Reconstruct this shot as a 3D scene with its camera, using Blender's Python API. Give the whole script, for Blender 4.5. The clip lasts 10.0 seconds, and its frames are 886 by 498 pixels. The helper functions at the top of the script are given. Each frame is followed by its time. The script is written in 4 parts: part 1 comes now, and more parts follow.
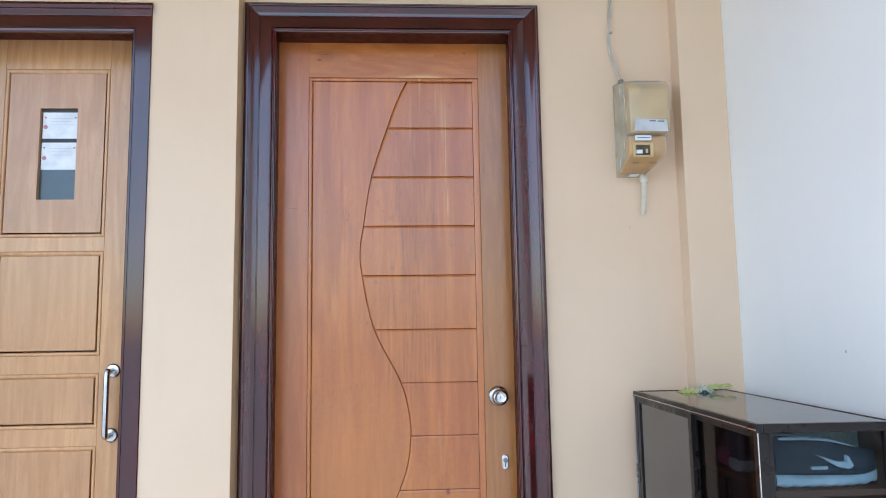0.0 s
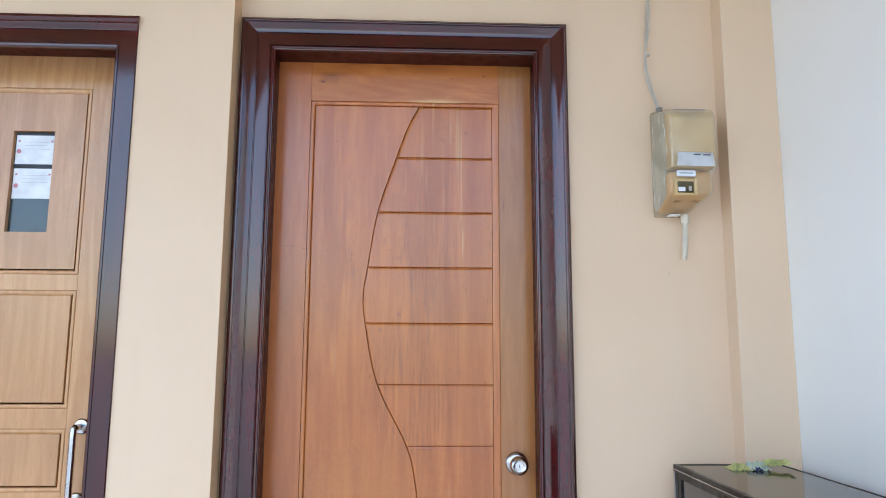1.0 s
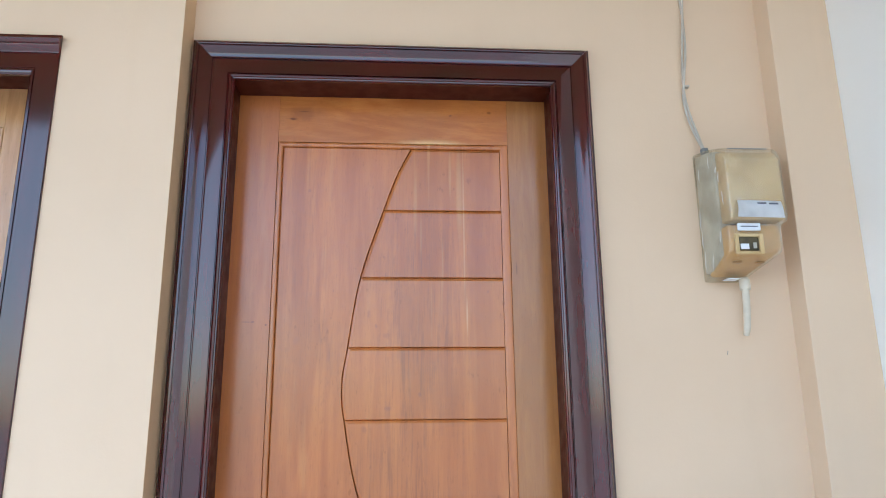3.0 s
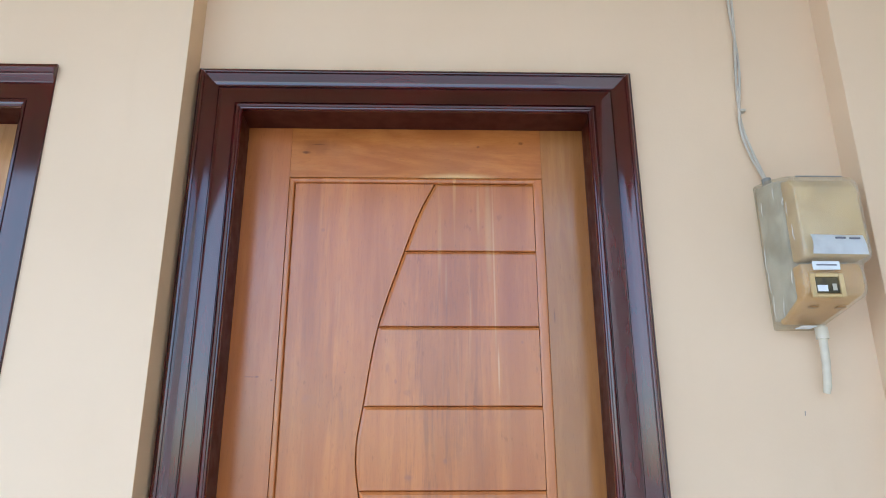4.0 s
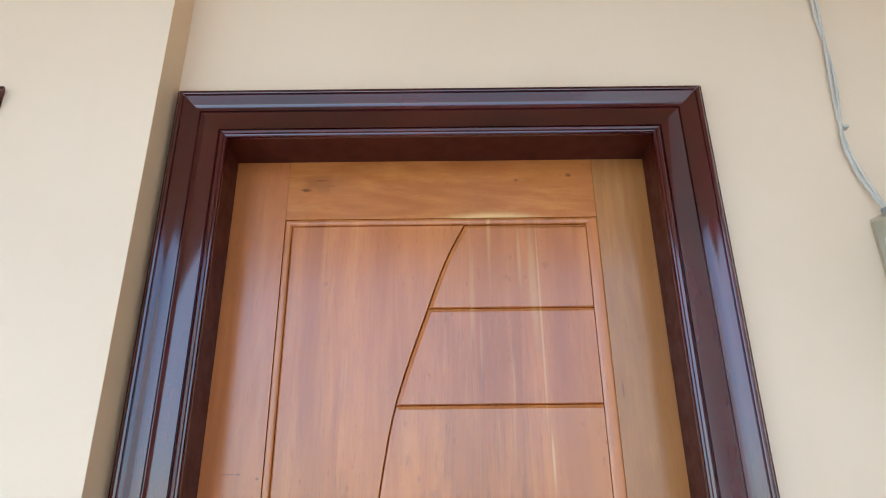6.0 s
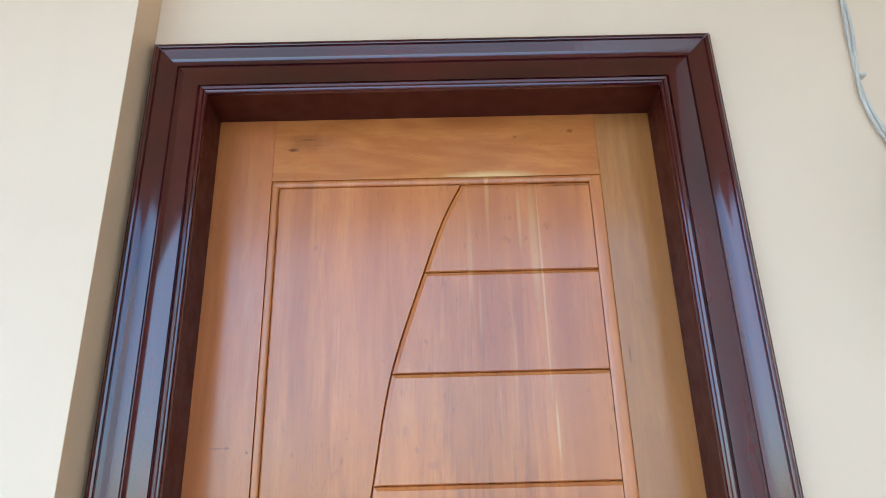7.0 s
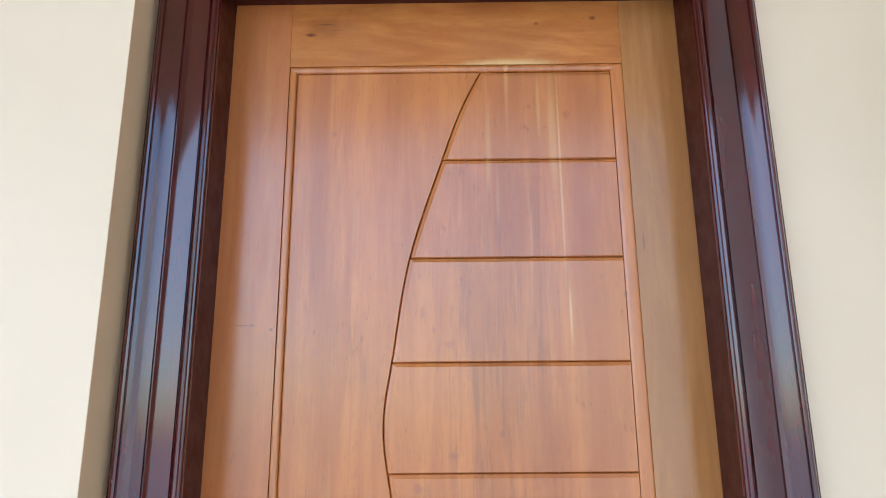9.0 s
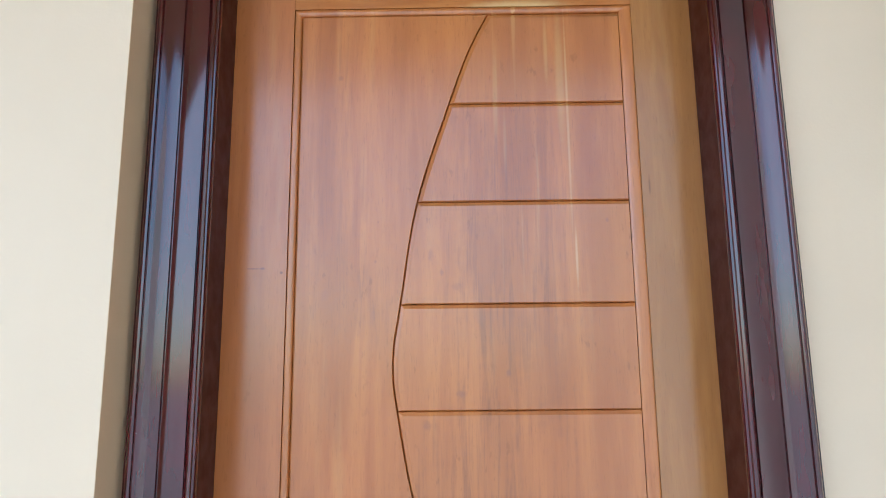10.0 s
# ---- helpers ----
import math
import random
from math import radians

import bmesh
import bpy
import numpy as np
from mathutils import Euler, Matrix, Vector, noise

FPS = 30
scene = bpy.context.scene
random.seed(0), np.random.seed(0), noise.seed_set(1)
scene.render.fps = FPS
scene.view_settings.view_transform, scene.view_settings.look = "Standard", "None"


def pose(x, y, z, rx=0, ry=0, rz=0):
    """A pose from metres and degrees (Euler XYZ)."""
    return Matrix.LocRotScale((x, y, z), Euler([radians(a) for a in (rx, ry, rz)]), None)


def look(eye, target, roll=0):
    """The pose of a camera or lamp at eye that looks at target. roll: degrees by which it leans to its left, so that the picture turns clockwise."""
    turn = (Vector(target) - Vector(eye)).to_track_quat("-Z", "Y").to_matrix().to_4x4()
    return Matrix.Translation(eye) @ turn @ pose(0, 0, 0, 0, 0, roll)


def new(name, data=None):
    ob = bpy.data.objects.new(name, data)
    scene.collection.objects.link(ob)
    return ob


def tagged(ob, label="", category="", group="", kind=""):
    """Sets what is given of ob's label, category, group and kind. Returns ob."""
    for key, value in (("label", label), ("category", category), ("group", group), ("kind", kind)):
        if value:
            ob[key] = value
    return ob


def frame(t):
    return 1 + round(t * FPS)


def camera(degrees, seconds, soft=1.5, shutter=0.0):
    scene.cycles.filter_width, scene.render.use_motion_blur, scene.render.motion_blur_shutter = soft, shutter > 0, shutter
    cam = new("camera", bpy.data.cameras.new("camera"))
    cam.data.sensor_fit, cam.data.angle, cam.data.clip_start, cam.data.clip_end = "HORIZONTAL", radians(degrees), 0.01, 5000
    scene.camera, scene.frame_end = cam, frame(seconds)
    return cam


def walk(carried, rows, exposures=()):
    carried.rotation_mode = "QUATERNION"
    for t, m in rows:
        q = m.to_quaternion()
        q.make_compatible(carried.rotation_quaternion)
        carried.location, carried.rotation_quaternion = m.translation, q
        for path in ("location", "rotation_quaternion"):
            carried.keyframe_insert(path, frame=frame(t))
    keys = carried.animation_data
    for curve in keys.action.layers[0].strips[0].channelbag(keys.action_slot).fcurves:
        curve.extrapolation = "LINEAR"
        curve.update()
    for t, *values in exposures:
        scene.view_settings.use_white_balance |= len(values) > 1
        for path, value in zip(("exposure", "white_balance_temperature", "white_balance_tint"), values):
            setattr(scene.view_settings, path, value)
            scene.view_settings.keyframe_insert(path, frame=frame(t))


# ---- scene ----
# seconds, eye, yaw, pitch, roll
cam = camera(64.32, 10.0, soft=1.0)
ROWS = [
    (0.0, 0.0249, -2.3104, 1.2238, -3.219, 6.555, 0.866),
    (0.5, 0.0242, -2.1912, 1.2564, -3.023, 8.201, 0.261),
    (1.0, 0.0376, -2.0523, 1.3176, -2.298, 8.527, -0.249),
    (1.5, 0.0352, -1.9361, 1.3333, -3.019, 10.624, -0.246),
    (2.0, 0.0208, -1.7966, 1.3646, -4.901, 10.652, 1.066),
    (2.2, 0.0166, -1.7513, 1.3749, -4.621, 11.306, 1.172),
    (3.3, -0.0013, -1.5728, 1.4180, -3.892, 15.046, 0.437),
    (3.5, 0.0016, -1.5346, 1.4250, -4.054, 16.183, 0.277),
    (4.0, 0.0223, -1.4319, 1.4391, -1.469, 17.945, 0.164),
    (4.5, 0.0229, -1.3327, 1.4440, -1.561, 20.113, -0.340),
    (5.0, 0.0018, -1.2415, 1.4764, -1.227, 23.387, 0.501),
    (5.2, -0.0023, -1.2114, 1.4856, -1.049, 24.222, 0.470),
    (6.3, 0.0057, -1.0775, 1.5164, 0.499, 23.909, 0.601),
    (6.5, 0.0048, -1.0608, 1.5187, -0.725, 24.028, 0.709),
    (7.0, -0.0012, -1.0371, 1.5167, 0.058, 21.835, 1.430),
    (7.5, 0.0012, -1.0348, 1.5104, 0.799, 20.883, 0.881),
    (8.0, -0.0055, -1.0344, 1.5008, 0.461, 19.186, 0.493),
    (8.5, -0.0059, -1.0371, 1.4880, 0.934, 17.171, 0.671),
    (9.0, -0.0144, -1.0408, 1.4756, 0.617, 14.508, 0.425),
    (9.5, -0.0153, -1.0483, 1.4660, -0.058, 13.198, 0.686),
    (10.0, -0.0226, -1.0495, 1.4557, 0.850, 10.778, 0.541),
]
EXPOSURES = [(0.0, 1.43, 5380, 5), (2.0, 1.47, 5440, 5), (4.0, 1.55, 5280, 3), (5.0, 1.60, 5260, 3), (6.5, 1.73, 5080, 0), (7.5, 1.82, 4810, -2), (8.2, 1.84, 4900, -1), (9.0, 1.78, 5130, 0), (10.0, 1.65, 5130, -1)]
walk(cam, [(t, pose(x, y, z, 90 + pitch, roll, yaw)) for t, x, y, z, yaw, pitch, roll in ROWS], EXPOSURES)

# ---- world and sun: soft daylight that comes in under the porch roof ----
world = bpy.data.worlds.new("sky")
scene.world = world
world.use_nodes = True
wn = world.node_tree.nodes
sky = wn.new("ShaderNodeTexSky")
sky.sky_type = "NISHITA"
sky.sun_disc = False
sky.sun_elevation, sky.sun_rotation = radians(55), radians(212)
sky.air_density, sky.dust_density, sky.ozone_density = 1.0, 1.7, 0.6
wn["Background"].inputs["Strength"].default_value = 0.15
world.node_tree.links.new(sky.outputs["Color"], wn["Background"].inputs["Color"])
sun = new("sun", bpy.data.lights.new("sun", "SUN"))
sun.data.energy, sun.data.angle, sun.data.color = 1.5, radians(12), (1.0, 0.95, 0.88)
sun.matrix_world = look((-3.3, -6.4, 9), (0, -1.2, 0))


# ---- materials ----
class Tree:
    """A short way to write node materials."""

    def __init__(self, name):
        self.mat = bpy.data.materials.new(name)
        self.mat.use_nodes = True
        self.nt = self.mat.node_tree
        self.bsdf = self.nt.nodes["Principled BSDF"]
        self.obj = self.node("ShaderNodeTexCoord").outputs["Object"]

    def node(self, kind, **values):
        n = self.nt.nodes.new(kind)
        for k, v in values.items():
            setattr(n, k, v)
        return n

    def put(self, socket, value):
        if hasattr(value, "is_output"):
            self.nt.links.new(value, socket)
        else:
            socket.default_value = value

    def set(self, **values):
        for k, v in values.items():
            self.put(self.bsdf.inputs[k.replace("_", " ")], v)
        return self

    def scaled(self, x, y, z, shift=(0, 0, 0)):
        m = self.node("ShaderNodeMapping")
        m.inputs["Scale"].default_value = (x, y, z)
        m.inputs["Location"].default_value = shift
        self.nt.links.new(self.obj, m.inputs["Vector"])
        return m.outputs["Vector"]

    def noise(self, vector, scale, detail=4.0, rough=0.55, warp=0.0):
        n = self.node("ShaderNodeTexNoise")
        self.put(n.inputs["Vector"], vector)
        n.inputs["Scale"].default_value = scale
        n.inputs["Detail"].default_value = detail
        n.inputs["Roughness"].default_value = rough
        n.inputs["Distortion"].default_value = warp
        return n.outputs["Fac"]

    def span(self, value, a, b, lo=0.0, hi=1.0):
        n = self.node("ShaderNodeMapRange", interpolation_type="SMOOTHSTEP")
        for k, v in zip(("From Min", "From Max", "To Min", "To Max"), (a, b, lo, hi)):
            n.inputs[k].default_value = v
        self.put(n.inputs["Value"], value)
        return n.outputs["Result"]

    def math(self, op, a, b=0.0):
        n = self.node("ShaderNodeMath", operation=op)
        self.put(n.inputs[0], a)
        self.put(n.inputs[1], b)
        return n.outputs[0]

    def mix(self, fac, a, b, blend="MIX"):
        n = self.node("ShaderNodeMix", data_type="RGBA", blend_type=blend)
        self.put(n.inputs[0], fac)
        self.put(n.inputs[6], a if hasattr(a, "is_output") else (*a, 1))
        self.put(n.inputs[7], b if hasattr(b, "is_output") else (*b, 1))
        return n.outputs[2]

    def spot(self, centre, radius, squash=(1, 1, 1), ragged=1.3):
        """1 at the centre of an oval mark, 0 outside it, with an uneven rim."""
        m = self.node("ShaderNodeVectorMath", operation="SUBTRACT")
        self.put(m.inputs[0], self.obj)
        m.inputs[1].default_value = centre
        s = self.node("ShaderNodeVectorMath", operation="MULTIPLY")
        self.put(s.inputs[0], m.outputs[0])
        s.inputs[1].default_value = squash
        d = self.node("ShaderNodeVectorMath", operation="LENGTH")
        self.put(d.inputs[0], s.outputs[0])
        far = self.math("ADD", d.outputs["Value"], self.math("MULTIPLY", self.math("SUBTRACT", self.noise(self.obj, max(60.0, 1.1 / radius)), 0.5), radius * ragged))
        return self.span(far, radius, radius * 0.25)

    def bump(self, height, strength, distance=0.002):
        b = self.node("ShaderNodeBump")
        b.inputs["Strength"].default_value = strength
        b.inputs["Distance"].default_value = distance
        self.put(b.inputs["Height"], height)
        self.put(self.bsdf.inputs["Normal"], b.outputs["Normal"])


def paint(name, colour, stain, rough=0.6):
    """Roller-painted plaster: faint clouding, fine stipple, a few smudges."""
    t = Tree(name)
    cloud = t.noise(t.obj, 1.7, 5.0)
    col = t.mix(t.span(cloud, 0.35, 0.75, 0.0, 0.35), colour, stain)
    streak = t.noise(t.scaled(5, 5, 0.6), 2.0, 5.0)
    col = t.mix(t.span(streak, 0.55, 0.8, 0.0, 0.22), col, stain)
    fine = t.noise(t.obj, 220.0, 3.0)
    wide = t.noise(t.obj, 14.0, 4.0)
    t.set(Base_Color=col, Roughness=rough, Specular_IOR_Level=0.3)
    t.bump(t.math("ADD", t.math("MULTIPLY", fine, 0.25), wide), 0.18, 0.004)
    return t.mat


def wood(name, light, dark, pale, upright=True, gloss=0.36, wave=0.8, specks=0.14, marks=(), planks=True, smoke=()):
    """Varnished timber with long grain, darker figure, pale sapwood threads and worn dull spots."""
    t = Tree(name)
    along = (1.0, 1.0, 0.085) if upright else (0.17, 1.0, 1.0)
    info = t.node("ShaderNodeObjectInfo").outputs["Random"]
    shift = t.node("ShaderNodeCombineXYZ")
    for axis, far in zip("XYZ", (3.1, 7.7, 0.9)):
        t.put(shift.inputs[axis], t.math("MULTIPLY", info, far))
    moved = t.node("ShaderNodeVectorMath", operation="ADD")
    t.put(moved.inputs[0], t.scaled(*along))
    if planks:
        t.put(moved.inputs[1], shift.outputs[0])
    grain = moved.outputs[0]
    broad = t.noise(grain, 24.0 if upright else 13.0, 4.0, 0.5, wave)
    fine = t.noise(grain, 95.0, 5.0, 0.65, 0.5)
    pore = t.noise(t.scaled(*(v * 1.0 for v in along), shift=(3, 1, 2)), 420.0, 3.0, 0.7)
    cloud = t.noise(t.obj, 4.5, 4.0)
    col = t.mix(t.span(broad, 0.32, 0.70, 0.0, 0.8), light, dark)
    col = t.mix(t.span(fine, 0.40, 0.70, 0.0, 0.42), col, dark)
    col = t.mix(t.span(t.noise(t.scaled(*(v * 1.0 for v in along), shift=(7, 2, 5)), 26.0, 3.0), 0.62, 0.76, 0.0, 0.25), col, pale)
    col = t.mix(t.span(cloud, 0.38, 0.70, 0.0, 0.45), col, tuple(c * 0.74 for c in light))
    col = t.mix(t.span(pore, 0.56, 0.74, 0.0, 0.30), col, tuple(c * 0.4 for c in dark))
    col = t.mix(t.math("MULTIPLY", info, 0.2), col, tuple(0.5 * (a + c) for a, c in zip(light, pale)))
    dots = t.math("MULTIPLY", t.span(t.noise(t.scaled(1, 1, 0.4, (2, 5, 1)), 95.0, 3.0), 0.62, 0.73), t.span(cloud, 0.44, 0.58))
    col = t.mix(t.math("MULTIPLY", dots, specks), col, tuple(c * 0.35 for c in dark))
    if smoke:
        # smoky mineral streaks in one upright band of the plank
        thread = t.noise(t.scaled(1.0, 1.0, 0.045, (1, 4, 2)), 130.0, 4.0, 0.65, 0.6)
        wisps = t.noise(t.scaled(1.0, 1.0, 0.16, (6, 1, 3)), 30.0, 5.0, 0.65)
        both = t.math("MULTIPLY", t.span(thread, 0.42, 0.66), t.span(wisps, 0.34, 0.60))
        for centre, radius, squash, amount in smoke:
            col = t.mix(t.math("MULTIPLY", t.math("MULTIPLY", both, t.spot(centre, radius, squash, 0.5)), amount), col, (0.150, 0.057, 0.028))
        paler = t.span(t.noise(t.scaled(1.0, 1.0, 0.03, (2, 8, 1)), 60.0, 2.0), 0.60, 0.72)
        col = t.mix(t.math("MULTIPLY", t.math("MULTIPLY", paler, t.spot((0.09, 0.1, 1.95), 0.13, (1.0, 0, 0.3), 0.4)), 0.75), col, pale)
    for centre, radius, squash, tint, amount in marks:
        col = t.mix(t.math("MULTIPLY", t.spot(centre, radius, squash, 0.3 if squash[0] < 0.2 or 0 < squash[2] < 0.1 else 1.0), amount), col, tint)
    t.set(Base_Color=col, Roughness=t.span(t.noise(t.obj, 9.0, 5.0), 0.3, 0.75, gloss - 0.05, gloss + 0.14),
          Specular_IOR_Level=0.0, Coat_Weight=1.0, Coat_Roughness=t.span(t.noise(t.obj, 7.0, 4.0), 0.3, 0.7, 0.18, 0.25), Coat_IOR=1.62)
    t.bump(t.math("ADD", fine, t.math("MULTIPLY", pore, 0.6)), 0.06, 0.0012)
    return t.mat


def lacquer(name, along=(1.0, 1.0, 0.08)):
    """Dark mahogany lacquer over wood, glossy, with long brush marks and a few pale nicks."""
    t = Tree(name)
    a = t.noise(t.scaled(*along), 30.0, 4.0)
    b = t.noise(t.obj, 3.0, 4.0)
    col = t.mix(t.span(a, 0.3, 0.75), (0.024, 0.0020, 0.0026), (0.058, 0.0042, 0.0054))
    col = t.mix(t.span(b, 0.35, 0.75, 0.0, 0.4), col, (0.115, 0.0090, 0.0085))
    nick = t.math("MULTIPLY", t.span(t.noise(t.obj, 120.0, 1.0), 0.80, 0.83), t.span(b, 0.5, 0.62))
    col = t.mix(t.math("MULTIPLY", nick, 0.3), col, (0.36, 0.28, 0.26))
    t.set(Base_Color=col, Roughness=t.span(t.noise(t.obj, 14.0, 5.0), 0.3, 0.75, 0.20, 0.32), Specular_IOR_Level=0.0, Coat_Weight=1.0, Coat_Roughness=0.10, Coat_IOR=1.68)
    t.bump(t.math("ADD", t.noise(t.scaled(*along), 110.0, 4.0), t.math("MULTIPLY", t.noise(t.scaled(*(v ** 0.5 for v in along)), 16.0, 2.0), 0.5)), 0.035, 0.0015)
    return t.mat


def plain(name, colour, rough=0.5, metal=0.0, second=None, scale=18.0, bumps=0.05, shine=0.5):
    t = Tree(name)
    n = t.noise(t.obj, scale, 5.0)
    col = t.mix(t.span(n, 0.35, 0.7), colour, second or tuple(c * 0.82 for c in colour))
    t.set(Base_Color=col, Roughness=t.span(n, 0.3, 0.7, max(rough - 0.06, 0.02), rough + 0.08), Metallic=metal, Specular_IOR_Level=shine)
    t.bump(t.noise(t.obj, scale * 9, 3.0), bumps, 0.001)
    return t.mat


def see_through(name, tint, body, clear, rough=0.08, wrinkle=0.0, ior=1.5, edge=0.8):
    """A thin clear sheet: mostly lets light straight through, the rest is a hazy body, with gloss on top."""
    t = Tree(name)
    out = t.nt.nodes["Material Output"]
    haze = t.noise(t.obj, 12.0, 5.0)
    t.set(Base_Color=t.mix(t.span(haze, 0.35, 0.7), body, tuple(c * 0.8 for c in body)), Roughness=rough)
    glass = t.node("ShaderNodeBsdfTransparent")
    glass.inputs["Color"].default_value = (*tint, 1)
    gloss = t.node("ShaderNodeBsdfGlossy")
    gloss.inputs["Roughness"].default_value = rough
    weight = t.node("ShaderNodeLayerWeight")
    weight.inputs["Blend"].default_value = 0.5
    head_on = ((ior - 1) / (ior + 1)) ** 2
    shine = t.math("ADD", t.math("MULTIPLY", t.math("POWER", weight.outputs["Facing"], 4.0), edge), head_on)
    if wrinkle:
        t.bump(t.noise(t.scaled(1, 1, 0.35), 38.0, 3.0, 0.5, 1.2), wrinkle, 0.012)
        t.nt.links.new(t.bsdf.inputs["Normal"].links[0].from_socket, gloss.inputs["Normal"])
    m1, m2 = t.node("ShaderNodeMixShader"), t.node("ShaderNodeMixShader")
    t.put(m1.inputs[0], t.span(haze, 0.3, 0.7, min(clear + 0.06, 1.0), clear - 0.06))
    t.nt.links.new(t.bsdf.outputs[0], m1.inputs[1])
    t.nt.links.new(glass.outputs[0], m1.inputs[2])
    t.put(m2.inputs[0], shine)
    t.nt.links.new(m1.outputs[0], m2.inputs[1])
    t.nt.links.new(gloss.outputs[0], m2.inputs[2])
    t.nt.links.new(m2.outputs[0], out.inputs["Surface"])
    return t.mat


CREAM = paint("cream wall paint", (0.742, 0.562, 0.382), (0.645, 0.470, 0.300))
WHITE = paint("white wall paint", (0.90, 0.885, 0.84), (0.84, 0.825, 0.775))
RETURN_TAN = paint("tan wall return", (0.69, 0.475, 0.275), (0.60, 0.395, 0.215))
CEILING = paint("ceiling paint", (0.40, 0.265, 0.13), (0.34, 0.215, 0.10))
LACQUER = lacquer("mahogany lacquer")
LACQUER_HEAD = lacquer("mahogany lacquer on the head", (0.08, 1.0, 1.0))
WORN = plain("worn pale lacquer", (0.22, 0.17, 0.18), 0.5)
SATIN = plain("satin mahogany stain", (0.068, 0.0125, 0.0055), 0.40, 0.0, (0.056, 0.0095, 0.0042), 30.0, 0.05, 0.14)
KNOT = (0.13, 0.04, 0.014)
PANEL = wood("reddish door panel", (0.525, 0.174, 0.039), (0.345, 0.095, 0.022), (0.61, 0.285, 0.086), specks=0.3, planks=False, wave=0.6, smoke=(
    ((0.07, 0.1, 1.66), 0.19, (1.1, 0, 0.42), 0.46),
    ((0.04, 0.1, 1.22), 0.20, (1.0, 0, 0.6), 0.5),
    ((-0.22, 0.1, 1.80), 0.09, (1.1, 0, 0.15), 0.22),
    ((-0.15, 0.1, 1.60), 0.05, (1.2, 0, 0.4), 0.35)), marks=(
    ((-0.14, 0.1, 0.62), 0.62, (1.3, 0, 1.0), (0.49, 0.200, 0.052), 0.42),
    ((0.179, 0.1, 1.90), 0.0030, (1, 0, 0.012), (0.64, 0.36, 0.13), 0.6),
    ((0.184, 0.1, 1.66), 0.0030, (1, 0, 0.045), (0.66, 0.40, 0.16), 0.6),
    ((0.168, 0.1, 1.98), 0.010, (1, 0, 0.06), (0.60, 0.31, 0.10), 0.45),
    ((0.055, 0.1, 1.95), 0.006, (1, 0, 0.05), (0.62, 0.33, 0.11), 0.25),
    ((0.070, 0.1, 1.86), 0.004, (1, 0, 0.05), (0.62, 0.33, 0.11), 0.2),
    ((0.145, 0.1, 2.03), 0.005, (1, 0, 0.06), (0.60, 0.31, 0.10), 0.4),
    ((-0.213, 0.1, 1.981), 0.0063, (1, 0, 1), (0.20, 0.075, 0.04), 0.33),
    ((-0.146, 0.1, 1.722), 0.0028, (1, 0, 1), (0.15, 0.05, 0.03), 0.29),
    ((-0.150, 0.1, 1.655), 0.0028, (1, 0, 0.8), (0.15, 0.05, 0.03), 0.33),
    ((-0.154, 0.1, 1.564), 0.0056, (1, 0, 0.3), (0.22, 0.085, 0.05), 0.26),
    ((-0.232, 0.1, 1.60), 0.0112, (1, 0, 0.8), (0.28, 0.11, 0.06), 0.20),
    ((-0.058, 0.1, 1.665), 0.0070, (1, 0, 0.5), (0.20, 0.075, 0.04), 0.26),
    ((-0.014, 0.1, 1.612), 0.0098, (0.8, 0, 1), (0.20, 0.075, 0.04), 0.26),
    ((-0.040, 0.1, 1.635), 0.0042, (1, 0, 0.6), (0.17, 0.065, 0.045), 0.36),
    ((-0.066, 0.1, 1.390), 0.0091, (1, 0, 0.8), (0.19, 0.07, 0.04), 0.36),
    ((0.237, 0.1, 1.721), 0.0042, (1, 0, 0.8), (0.22, 0.085, 0.05), 0.39),
    ((0.066, 0.1, 1.470), 0.0063, (1, 0, 0.8), (0.18, 0.07, 0.05), 0.39),
    ((-0.010, 0.1, 1.438), 0.0070, (0.6, 0, 0.9), (0.19, 0.075, 0.055), 0.33),
    ((0.03, 0.1, 1.66), 0.05, (0.9, 0, 0.4), (0.31, 0.10, 0.036), 0.3),
    ((0.12, 0.1, 1.48), 0.05, (0.9, 0, 0.35), (0.29, 0.095, 0.034), 0.3),
    ((0.17, 0.1, 0.69), 0.010, (1, 0, 0.7), KNOT, 0.8)))
STILE = wood("stile timber", (0.50, 0.158, 0.038), (0.365, 0.102, 0.024), (0.59, 0.26, 0.085), marks=(
    ((0.312, 0.1, 1.78), 0.011, (2.2, 0, 0.6), (0.14, 0.06, 0.03), 0.7),
    ((-0.352, 0.1, 1.645), 0.006, (0.30, 0, 4.0), (0.15, 0.05, 0.03), 0.65),
    ((-0.338, 0.1, 1.645), 0.005, (0.8, 0, 1.6), (0.15, 0.05, 0.03), 0.6),
    ((-0.306, 0.1, 1.638), 0.0035, (1, 0, 1), (0.12, 0.04, 0.02), 0.7)))
TAN = wood("yellowish stile timber", (0.415, 0.165, 0.040), (0.305, 0.108, 0.025), (0.53, 0.27, 0.085), wave=2.0, marks=(
    ((0.3115, 0.1, 1.78), 0.008, (3.5, 0, 0.35), (0.16, 0.06, 0.02), 0.7),))
